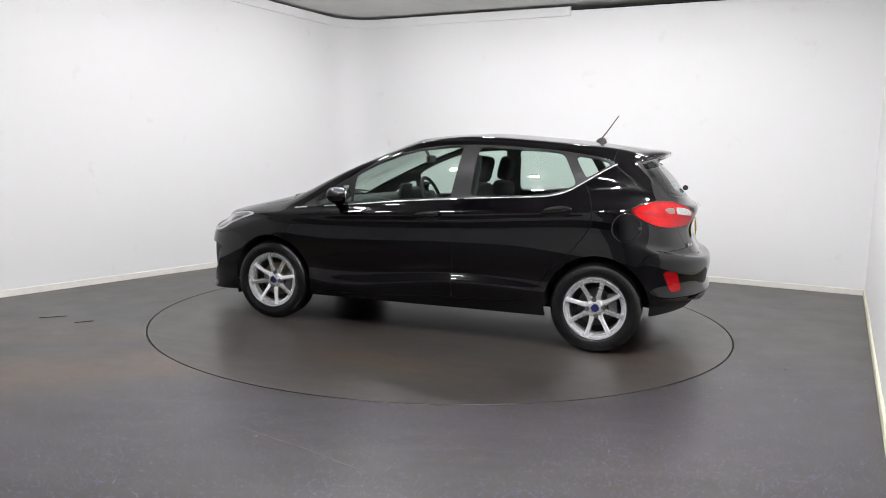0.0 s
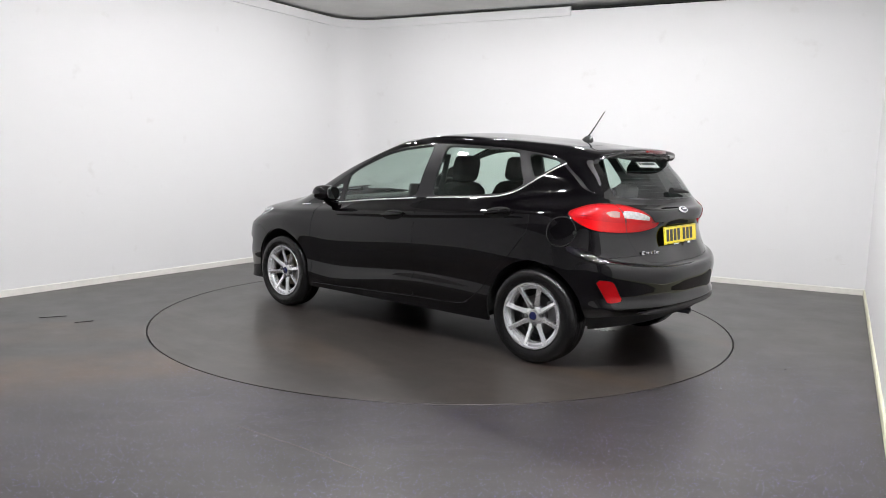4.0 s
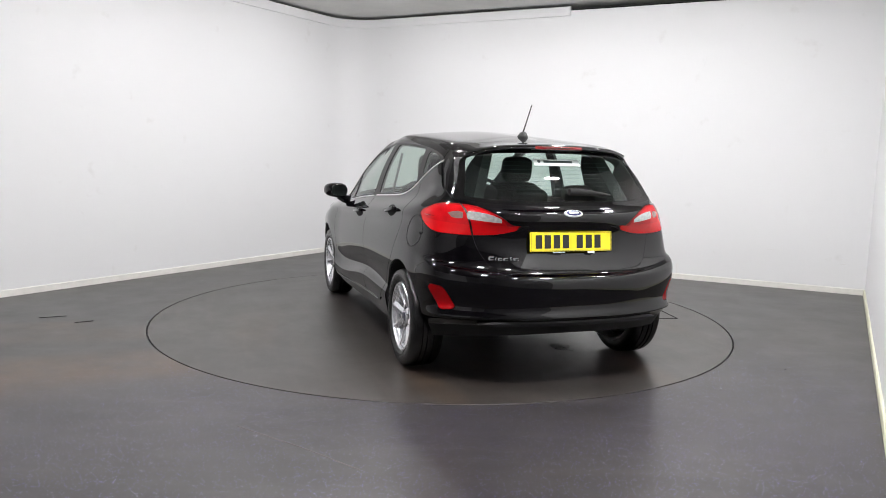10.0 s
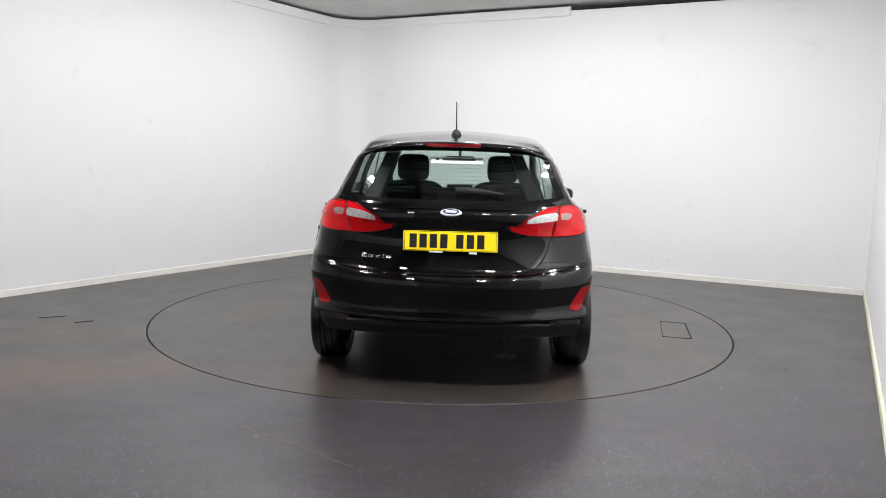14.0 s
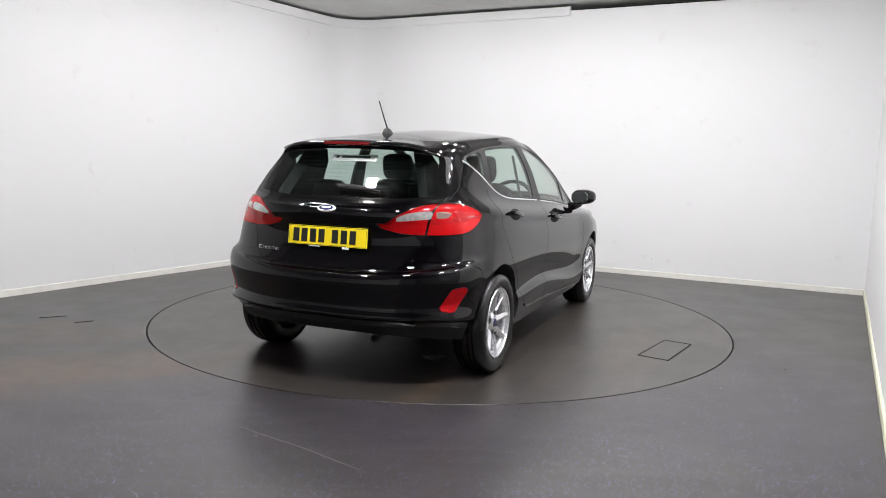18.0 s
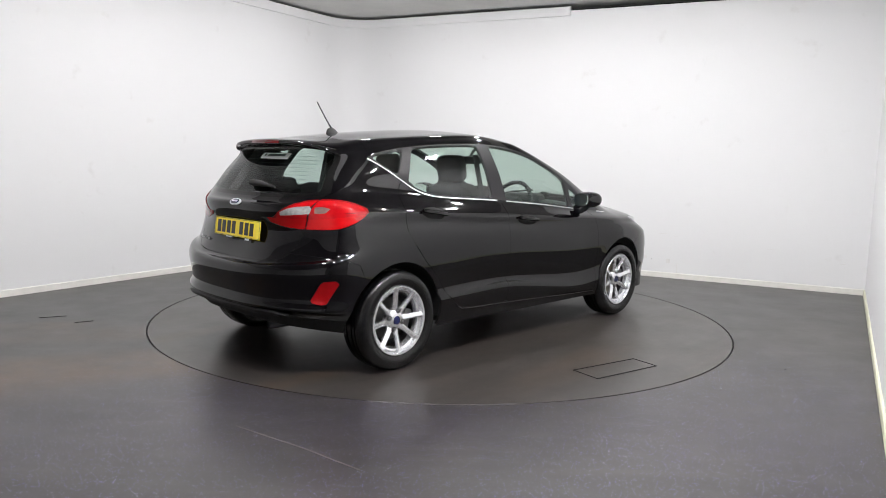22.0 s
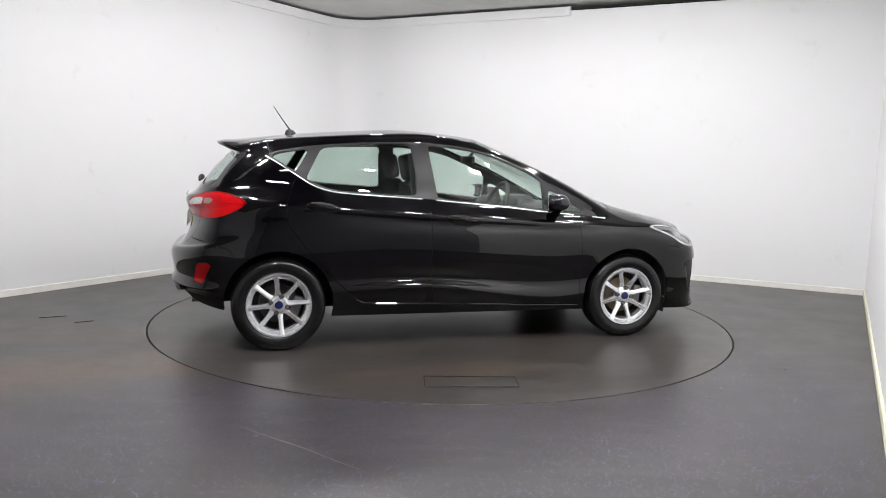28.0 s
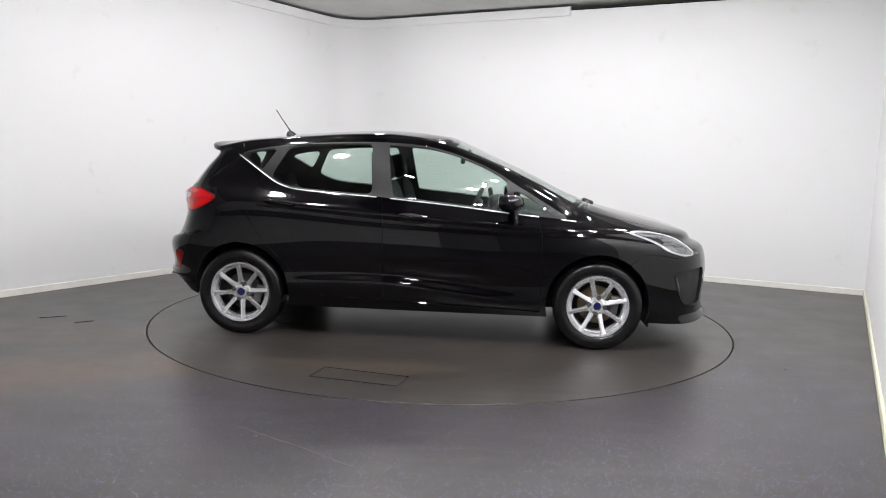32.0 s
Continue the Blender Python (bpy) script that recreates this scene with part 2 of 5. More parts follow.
# light concrete along the two far walls; unseen rest toned for the car's reflections
def off_walls(d_left, d_back):
    """The plan point at these distances from the left and the back wall."""
    nl, nb = Vector((LEFT_DIR.y, -LEFT_DIR.x, 0)), Vector((BACK_DIR.y, -BACK_DIR.x, 0))
    k = CORNER_LB
    m = Matrix(((nl.x, nl.y), (nb.x, nb.y)))
    q = m.inverted() @ Vector((d_left + nl.xy.dot(k.xy), d_back + nb.xy.dot(k.xy)))
    return Vector((q.x, q.y, 0))


# tone of the unseen ceiling, set for reflections in the car and bounce on the walls
DARK_CEILING = material("unseen_soffit_tone", (0.38, 0.38, 0.37), rough=0.9, vary=0.2, scale=3)
EDGE = 1.15
end_left, end_right = CORNER_LB - LEFT_DIR * 12, CORNER_LB + BACK_DIR * 7.2
inner_corner = off_walls(EDGE, EDGE)
out = off_walls(-.3, -.3)
rim_poly = [out - LEFT_DIR * 12, out, out + BACK_DIR * 7.2, inner_corner + BACK_DIR * 5.4, inner_corner, inner_corner - LEFT_DIR * 10.5]
ceil = bmesh.new()
for quad in ((rim_poly[0], rim_poly[1], rim_poly[4], rim_poly[5]), (rim_poly[1], rim_poly[2], rim_poly[3], rim_poly[4])):
    lo = [ceil.verts.new((q.x, q.y, CEILING)) for q in quad]
    hi = [ceil.verts.new((q.x, q.y, CEILING + .12)) for q in quad]
    ceil.faces.new(lo), ceil.faces.new(hi)
    for k in range(4):
        ceil.faces.new((lo[k], lo[(k + 1) % 4], hi[(k + 1) % 4], hi[k]))
tagged(part("ceiling", ceil, CONCRETE, smooth=False), "grey rough concrete ceiling above the white walls", "ceiling", kind="structure")
a, b = inner_corner - LEFT_DIR * 12.5, inner_corner + BACK_DIR * 7
soffit = prism([(q.x, q.y) for q in (inner_corner, a, a + BACK_DIR * 9, b - LEFT_DIR * 12.5, b)], CEILING + .004, CEILING + .12)
tagged(part("ceiling_soffit", soffit, DARK_CEILING, smooth=False), "unseen darker soffit over the turntable, toned for reflections and bounce", "ceiling", kind="structure")


# ================= floor =================
def floor_material(name, base, warm, fleck_amount, stains=(), gloss=0.68):
    """Dark grey safety vinyl: fine flecks that glint, brownish stains, uneven sheen."""
    m = bpy.data.materials.new(name)
    m.use_nodes = True
    nt = m.node_tree
    b = nt.nodes["Principled BSDF"]
    tc = nt.nodes.new("ShaderNodeTexCoord")

    def tex(scale, detail=5.0, rough=0.55):
        n = nt.nodes.new("ShaderNodeTexNoise")
        n.inputs["Scale"].default_value, n.inputs["Detail"].default_value, n.inputs["Roughness"].default_value = scale, detail, rough
        nt.links.new(tc.outputs["Object"], n.inputs["Vector"])
        return n.outputs["Fac"]

    def rng(src, a, bb, c, d):
        r = nt.nodes.new("ShaderNodeMapRange")
        for k, val in enumerate((a, bb, c, d)):
            r.inputs[k + 1].default_value = val
        nt.links.new(src, r.inputs[0])
        return r.outputs[0]

    def mixc(fac, a, bb):
        x = nt.nodes.new("ShaderNodeMix")
        x.data_type = "RGBA"
        for sock, val in ((x.inputs[6], a), (x.inputs[7], bb)):
            if isinstance(val, tuple):
                sock.default_value = (*val, 1)
            else:
                nt.links.new(val, sock)
        nt.links.new(fac, x.inputs[0])
        return x.outputs[2]

    col = mixc(rng(tex(0.9), 0.35, 0.7, 0, 1), tuple(c * 0.72 for c in base), tuple(c * 1.28 for c in base))
    col = mixc(rng(tex(0.5, 7), 0.50, 0.70, 0, warm), col, (base[0] * 1.35, base[1] * 1.12, base[2] * 0.85))
    col = mixc(rng(tex(5, 8, 0.7), 0.46, 0.64, 0, 0.65), col, tuple(c * 1.75 for c in base))
    col = mixc(rng(tex(13, 7, 0.75), 0.47, 0.66, 0, 0.6), col, tuple(c * 0.60 for c in base))
    col = mixc(rng(tex(180, 2), 0.40, 0.70, 0, 0.5), col, tuple(c * 1.7 for c in base))
    mp = nt.nodes.new("ShaderNodeMapping")
    mp.inputs["Rotation"].default_value[2] = 0.5
    mp.inputs["Scale"].default_value = (0.9, 9.0, 1.0)
    nt.links.new(tc.outputs["Object"], mp.inputs["Vector"])
    sn = nt.nodes.new("ShaderNodeTexNoise")
    sn.inputs["Scale"].default_value, sn.inputs["Detail"].default_value, sn.inputs["Roughness"].default_value = 1.0, 9, 0.65
    nt.links.new(mp.outputs[0], sn.inputs["Vector"])
    col = mixc(rng(sn.outputs["Fac"], 0.50, 0.72, 0, 0.7), col, (base[0] * 2.1, base[1] * 2.0, base[2] * 1.9))
    for cx, cy, rot, lx, ly, depth in stains:
        ms = nt.nodes.new("ShaderNodeMapping")
        ms.vector_type = "TEXTURE"
        ms.inputs["Location"].default_value = (cx, cy, 0)
        ms.inputs["Rotation"].default_value[2] = rot
        ms.inputs["Scale"].default_value = (lx, ly, 1)
        nt.links.new(tc.outputs["Object"], ms.inputs["Vector"])
        gr = nt.nodes.new("ShaderNodeTexGradient")
        gr.gradient_type = "SPHERICAL"
        nt.links.new(ms.outputs[0], gr.inputs[0])
        ragged = nt.nodes.new("ShaderNodeMath")
        ragged.operation = "MULTIPLY"
        nt.links.new(rng(gr.outputs["Fac"], 0, 0.6, 0, depth), ragged.inputs[0])
        nt.links.new(rng(tex(3.5, 8, 0.7), 0.35, 0.6, 0.2, 1), ragged.inputs[1])
        col = mixc(ragged.outputs[0], col, (base[0] * 3.2, base[1] * 2.35, base[2] * 1.45))
    mw = nt.nodes.new("ShaderNodeMapping")
    mw.vector_type = "TEXTURE"
    mw.inputs["Location"].default_value = (0.75, -3.0, 0)
    mw.inputs["Scale"].default_value = (4.2, 2.7, 1)
    nt.links.new(tc.outputs["Object"], mw.inputs["Vector"])
    fresh = nt.nodes.new("ShaderNodeTexGradient")
    fresh.gradient_type = "SPHERICAL"
    nt.links.new(mw.outputs[0], fresh.inputs[0])
    kept = nt.nodes.new("ShaderNodeMath")
    kept.operation = "MULTIPLY"
    nt.links.new(rng(fresh.outputs["Fac"], 0.05, 0.45, 0.12, 1), kept.inputs[0])
    nt.links.new(rng(tex(0.9, 3), 0.38, 0.56, 0.7, 1.0), kept.inputs[1])
    worn = kept.outputs[0]
    for size, share, light, tone in ((115, fleck_amount, (0.40, 0.40, 0.60), (0.14, 0.12, 0.56)), (80, fleck_amount * 0.08, (0.7, 0.7, 0.85), (0.25, 0.22, 0.80))):
        v = nt.nodes.new("ShaderNodeTexVoronoi")
        v.inputs["Scale"].default_value = size
        nt.links.new(tc.outputs["Object"], v.inputs["Vector"])
        v2 = nt.nodes.new("ShaderNodeSeparateColor")
        nt.links.new(v.outputs["Color"], v2.inputs[0])
        pick = rng(v2.outputs[0], 1 - share, 1 - share + 0.01, 0, 1)
        near = rng(v.outputs["Distance"], 0.21, 0.30, 1, 0)
        amount = worn
        for q in (pick, near):
            both = nt.nodes.new("ShaderNodeMath")
            both.operation = "MULTIPLY"
            nt.links.new(amount, both.inputs[0])
            nt.links.new(q, both.inputs[1])
            amount = both.outputs[0]
        col = mixc(amount, col, mixc(v2.outputs[1], light, tone))
    b.inputs["Specular IOR Level"].default_value = gloss
    nt.links.new(col, b.inputs["Base Color"])
    nt.links.new(rng(tex(2.6, 6, 0.6), 0.3, 0.75, 0.31, 0.385), b.inputs["Roughness"])
    bp = nt.nodes.new("ShaderNodeBump")
    bp.inputs["Strength"].default_value, bp.inputs["Distance"].default_value = 0.07, 0.004
    nt.links.new(tex(160, 2), bp.inputs["Height"])
    nt.links.new(bp.outputs[0], b.inputs["Normal"])
    return m


STAINS = ((-2.1, -1.75, 0.35, 1.6, .42, 1.0), (-2.9, -2.3, 0.3, 1.3, .5, .6), (-2.55, -1.0, 0.3, 1.2, .30, .5), (-2.9, -.75, 0.3, .5, .18, .6))
FLOOR = floor_material("speckled_vinyl", (0.0240, 0.0214, 0.0214), 0.5, 0.28, STAINS, 0.56)
TYRE_TRACKS = ((-1.80, .66, 0.1, .55, .13, .45), (-1.85, -.74, -0.08, .50, .14, .40), (-.35, -1.60, 0.05, .9, .22, .30), (-.15, 1.50, -0.1, .8, .25, .30), (-1.55, .05, 1.5, .6, .16, .25))
TABLE_TOP = floor_material("turntable_vinyl", (0.0270, 0.0232, 0.0214), 0.5, 0.004, TYRE_TRACKS, 0.66)
SLOT = material("dark_slot", (0.008, 0.008, 0.008), rough=0.9)


def floor_with_hole(hole, far, n=128):
    bm = bmesh.new()
    inner = [bm.verts.new((hole * math.cos(2 * math.pi * k / n), hole * math.sin(2 * math.pi * k / n), 0)) for k in range(n)]
    mid = [bm.verts.new((3.4 * math.cos(2 * math.pi * k / n), 3.4 * math.sin(2 * math.pi * k / n), 0)) for k in range(n)]
    outer = [bm.verts.new((far * math.cos(2 * math.pi * k / n), far * math.sin(2 * math.pi * k / n), 0)) for k in range(n)]
    down = [bm.verts.new((v.co.x, v.co.y, -0.05)) for v in inner]
    for a, b in ((down, inner), (inner, mid), (mid, outer)):
        for k in range(n):
            bm.faces.new((a[k], a[(k + 1) % n], b[(k + 1) % n], b[k]))
    return bm


floor = tagged(part("floor", floor_with_hole(TABLE_R + 0.006, 13.0), FLOOR), "dark grey speckled safety vinyl floor with brownish stains", "floor", kind="structure")
tagged(part("floor_pit", lathe([(0.01, -0.05), (TABLE_R + 0.02, -0.05)], 96, "z"), SLOT), "dark pit below the turntable", "floor pit", kind="structure")

CHIPS = ((2.186, -1.429), (1.618, -1.853))
SCRAPE = ((-0.95, -2.621), (-0.592, -2.865), (-0.317, -3.08))
# small marks on the fixed floor: two chips and a long pale scratch
CHIP = material("dark_chip", (0.012, 0.012, 0.012), rough=0.7)
PALE_CHIP = material("pale_chip", (0.75, 0.74, 0.78), rough=0.5)
SCRATCH = material("floor_scratch", (0.17, 0.15, 0.14), rough=0.5, vary=0.4, scale=20)
for x, y, w, m in ((CHIPS[0][0], CHIPS[0][1], .016, CHIP), (CHIPS[1][0], CHIPS[1][1], .009, PALE_CHIP)):
    part("floor_chip", rbox((w, w * .7, .004), .0015, pose(x, y, .0015, 0, 0, 20), 1), m, floor)
for (ax, ay), (bx, by) in zip(SCRAPE, SCRAPE[1:]):
    d = Vector((bx - ax, by - ay))
    part("floor_scratch", rbox((d.length, .004, .002), .0006, pose((ax + bx) / 2, (ay + by) / 2, .0006, 0, 0, math.degrees(math.atan2(d.y, d.x))), 1), SCRATCH, floor)

turntable = new("turntable")
tagged(turntable, "large round turntable flush with the dark vinyl floor", "turntable")
disc = lathe([(0.001, 0.0), (1.2, 0.0), (TABLE_R - 0.0062, 0.0), (TABLE_R - 0.005, -0.0012), (TABLE_R - 0.005, -0.045)], 128, "z")
part("turntable_top", disc, TABLE_TOP, turntable, "dark grey vinyl disc with scuffs and tyre marks")


def flat_bar(p, q, width, z, name, mat, parent, label=""):
    p, q = Vector(p), Vector(q)
    d = (q - p).normalized()
    n = Vector((-d.y, d.x)) * width / 2
    poly = [p - n, q - n, q + n, p + n]
    return part(name, prism([(v.x, v.y) for v in poly], z - 0.003, z), mat, parent, label, smooth=False)


HATCH = [(-0.02, -1.785), (-0.062, -1.970), (-0.588, -1.872), (-0.545, -1.672)]
for k, wide in ((0, 0.002), (1, 0.009), (2, 0.006), (3, 0.004)):
    flat_bar(HATCH[k], HATCH[(k + 1) % 4], wide, 0.0035, "hatch_slot", SLOT, turntable, "dark slot round a flush floor hatch")
PUDDLE = material("wet_splash", (0.30, 0.30, 0.30), rough=0.08, spec=0.9, vary=0.4, scale=40)
rs = random.Random(5)
for k in range(9):
    cx, cy, rad = (-1.215 + rs.uniform(-.07, .07), -0.48 + rs.uniform(-.05, .05), rs.uniform(.008, .03)) if k else (-1.205, -0.475, 0.065)
    ring = [(cx + rad * (1.3 if k == 0 else 1) * (1 + .25 * rs.uniform(-1, 1)) * math.cos(a * math.pi / 8), cy + rad * (1 + .25 * rs.uniform(-1, 1)) * math.sin(a * math.pi / 8)) for a in range(16)]
    part("splash", prism(ring, -0.001, 0.0020 + 0.0004 * k), PUDDLE, turntable, "pale wet splash on the disc")

# flush hatch in the fixed floor
floor_hatch = new("floor_hatch")
tagged(floor_hatch, "flush rectangular floor hatch with dark worn slots", "floor hatch")
for a, b, w in (((-3.03, -0.50), (-2.87, -0.415), 0.006), ((-2.70, -0.625), (-2.60, -0.555), 0.010)):
    flat_bar(a, b, w, 0.0035, "hatch_slot", SLOT, floor_hatch)

# ================= ceiling lights =================
LAMP_GLOW = [material("light_panel_glow", (1.0, 0.986, 0.995), emit=PANEL_POWER * k) for k in (0.64, 1.46, 0.60, 0.74)]
LAMP_FRAME = material("light_panel_frame", (0.8, 0.8, 0.8), rough=0.4)


def light_panel(x, y, turn, near, built={}):
    m = pose(x, y, CEILING - 0.001, 0, 0, turn)
    if near in built:
        return copy_thing(built[near], m)
    root = new("ceiling_light")
    root.matrix_basis = m
    tagged(root, "square white ceiling light panel giving even white light", "ceiling light", group="ring of ceiling light panels")
    bm = bmesh.new()
    for sx, sy, lx, ly in ((0, .084, .184, .016), (0, -.084, .184, .016), (.084, 0, .016, .152), (-.084, 0, .016, .152)):
        rbox((lx, ly, 0.012), 0.003, pose(sx, sy, -0.006), 1, bm)
    part("frame", bm, LAMP_FRAME, root)
    part("diffuser", rbox((0.150, 0.150, 0.030), 0.006, pose(0, 0, -0.020), 1), LAMP_GLOW[near], root)
    built[near] = root
    return root


LIGHTS = ((-1.75, .40), (-1.75, -.7), (-1.5, -1.95), (-.65, -3.2), (.35, -3.1), (1.15, -2.95), (1.6, -1.6), (2.1, -.8), (2.0, .2), (1.3, .95), (.3, 1.35), (-.75, 1.85))
for x, y in LIGHTS:
    light_panel(x, y, math.degrees(math.atan2(y, x)), 1 if y < -1.2 else 0 if x < -1 else 3 if y > 1.8 else 2)

# ================= the car: shell =================
# Each layer is a line round half the car from the rear's middle to the nose: (x, y, z) at eleven stations.
LAYERS = [
    # bottom edge
    [(-.575, 0, .285), (-.555, .42, .285), (-.39, .71, .265), (-.25, .765, .245), (0, .805, .225), (1.0, .810, .215), (1.9, .820, .215), (2.5, .81, .21), (3.10, .70, .182), (3.312, .38, .198), (3.355, 0, .203)],
    # under the bumper's lip, sill top
    [(-.688, 0, .382), (-.646, .42, .382), (-.468, .732, .378), (-.27, .80, .345), (0, .832, .30), (1.0, .822, .298), (1.9, .832, .254), (2.5, .848, .31), (3.075, .712, .25), (3.285, .38, .262), (3.328, 0, .268)],
    # bumper's lip
    [(-.714, 0, .408), (-.672, .42, .408), (-.490, .752, .404), (-.28, .815, .39), (0, .842, .37), (1.0, .846, .404), (1.9, .850, .318), (2.5, .853, .38), (3.085, .715, .35), (3.285, .38, .34), (3.325, 0, .34)],
    [(-.695, 0, .455), (-.654, .42, .455), (-.472, .745, .465), (-.27, .825, .46), (0, .842, .45), (1.0, .812, .458), (1.9, .827, .405), (2.5, .858, .46), (3.09, .725, .42), (3.292, .38, .42), (3.330, 0, .42)],
    [(-.712, 0, .585), (-.671, .42, .59), (-.482, .772, .605), (-.26, .836, .61), (0, .853, .62), (1.0, .840, .555), (1.9, .842, .505), (2.5, .864, .62), (3.075, .735, .57), (3.298, .38, .55), (3.335, 0, .55)],
    # bumper's upper edge
    [(-.692, 0, .632), (-.654, .42, .642), (-.462, .772, .680), (-.25, .829, .71), (0, .847, .74), (1.0, .852, .665), (1.9, .857, .625), (2.5, .864, .71), (3.045, .738, .66), (3.28, .38, .65), (3.318, 0, .65)],
    # foot of the tailgate
    [(-.632, 0, .658), (-.606, .42, .669), (-.425, .752, .718), (-.24, .818, .765), (0, .836, .82), (1.0, .848, .765), (1.9, .853, .735), (2.5, .853, .755), (3.005, .732, .705), (3.252, .38, .70), (3.288, 0, .70)],
    # plate recess, door flank
    [(-.560, 0, .815), (-.552, .36, .815), (-.395, .740, .84), (-.22, .801, .86), (0, .819, .895), (1.0, .832, .838), (1.9, .838, .798), (2.5, .836, .786), (2.91, .725, .755), (3.17, .39, .738), (3.225, 0, .735)],
    # character line
    [(-.602, 0, .945), (-.572, .40, .945), (-.365, .728, .950), (-.20, .780, .955), (0, .812, .953), (1.0, .834, .888), (1.9, .837, .841), (2.5, .812, .818), (2.86, .713, .810), (3.10, .40, .801), (3.175, 0, .783)],
    # waist
    [(-.545, 0, 1.012), (-.505, .43, 1.02), (-.362, .660, 1.048), (-.21, .695, 1.06), (0, .712, 1.055), (1.0, .765, .992), (1.9, .748, .915), (2.40, .672, .911), (2.46, .46, .958), (2.47, .24, .966), (2.475, 0, .971)],
    # middle of the windows
    [(-.425, 0, 1.165), (-.392, .43, 1.165), (-.300, .606, 1.170), (-.14, .644, 1.18), (.02, .658, 1.19), (.97, .697, 1.20), (1.60, .684, 1.13), (1.885, .624, 1.178), (1.94, .475, 1.193), (1.97, .23, 1.190), (1.98, 0, 1.191)],
    # upper edge of the windows
    [(-.300, 0, 1.326), (-.285, .41, 1.312), (-.232, .553, 1.284), (-.07, .570, 1.308), (.04, .574, 1.331), (.95, .590, 1.395), (1.22, .567, 1.388), (1.36, .552, 1.386), (1.42, .405, 1.410), (1.45, .2, 1.417), (1.46, 0, 1.421)],
    # lower edge of the spoiler, roof rail
    [(-.388, 0, 1.338), (-.358, .385, 1.325), (-.268, .520, 1.298), (-.11, .548, 1.328), (.05, .546, 1.358), (.94, .555, 1.420), (1.18, .535, 1.414), (1.32, .50, 1.403), (1.39, .36, 1.418), (1.42, .19, 1.427), (1.43, 0, 1.431)],
    # upper edge of the spoiler
    [(-.390, 0, 1.358), (-.357, .375, 1.345), (-.262, .506, 1.322), (-.10, .525, 1.353), (.05, .526, 1.374), (.935, .540, 1.432), (1.17, .518, 1.422), (1.31, .482, 1.409), (1.385, .35, 1.421), (1.415, .185, 1.429), (1.425, 0, 1.433)],
]
ROOF_X = [-.45, -.25, -.15, .09, .29, .51, .73, .95, 1.18, 1.30, 1.40, 1.46]
ROOF_Z = [1.352, 1.379, 1.390, 1.419, 1.441, 1.460, 1.473, 1.478, 1.464, 1.453, 1.436, 1.421]


def roof_z(x, y):
    return float(np.interp(x, ROOF_X, ROOF_Z)) - 0.050 * (y / 0.545) ** 2


for rail_f, xs in ((0.66, (-.23, -.21, -.13, -.03, .08, .92, 1.13, 1.25, 1.33, 1.365, 1.375)), (0.0, (-.06, -.04, .02, .10, .2, .85, 1.02, 1.10, 1.15, 1.17, 1.18))):
    LAYERS.append([(x, p[1] * rail_f, roof_z(x, p[1] * rail_f)) for x, p in zip(xs, LAYERS[13])])

S_STEPS = [12, 12, 10, 12, 28, 26, 20, 18, 12, 12]
V_STEPS = [5, 4, 4, 6, 5, 4, 6, 6, 6, 8, 8, 5, 4, 8, 8]


def spline_rows(ctrl, steps, ghost0, ghost1):
    """Smooth curve through rows of control points (k, ..., 3)."""
    pts = [ghost0, *ctrl, ghost1]
    knots = [0.0]
    for a, b in zip(pts, pts[1:]):
        knots.append(knots[-1] + max(1e-4, float(np.mean(np.linalg.norm(b - a, axis=-1))) ** 0.5))
    out = []
    for i in range(len(ctrl) - 1):
        p0, p1, p2, p3 = pts[i:i + 4]
        t0, t1, t2, t3 = knots[i:i + 4]
        n = steps[i] + (1 if i == len(ctrl) - 2 else 0)
        for k in range(n):
            t = t1 + (t2 - t1) * k / steps[i]
            a1 = (t1 - t) / (t1 - t0) * p0 + (t - t0) / (t1 - t0) * p1
            a2 = (t2 - t) / (t2 - t1) * p1 + (t - t1) / (t2 - t1) * p2
            a3 = (t3 - t) / (t3 - t2) * p2 + (t - t2) / (t3 - t2) * p3
            b1 = (t2 - t) / (t2 - t0) * a1 + (t - t0) / (t2 - t0) * a2
            b2 = (t3 - t) / (t3 - t1) * a2 + (t - t1) / (t3 - t1) * a3
            out.append((t2 - t) / (t2 - t1) * b1 + (t - t1) / (t2 - t1) * b2)
    return np.array(out)


MIRROR_Y = np.array([1, -1, 1])
grid = []
for layer in LAYERS:
    c = [np.array(p, float) for p in layer]
    grid.append(spline_rows(c, S_STEPS, c[1] * MIRROR_Y, c[-2] * MIRROR_Y))
ghost_lo, ghost_hi = 2 * grid[0] - grid[1], grid[-2] * MIRROR_Y
grid = spline_rows(grid, V_STEPS, ghost_lo, ghost_hi)          # (layers, stations, 3)
NV, NS = grid.shape[:2]
grid[:, 0, 1] = grid[:, -1, 1] = 0.0
grid[-1, :, 1] = 0.0
station = np.concatenate([np.linspace(i, i + 1, n, endpoint=False) for i, n in enumerate(S_STEPS)] + [[len(S_STEPS)]])
height = np.concatenate([np.linspace(i, i + 1, n, endpoint=False) for i, n in enumerate(V_STEPS)] + [[len(V_STEPS)]])


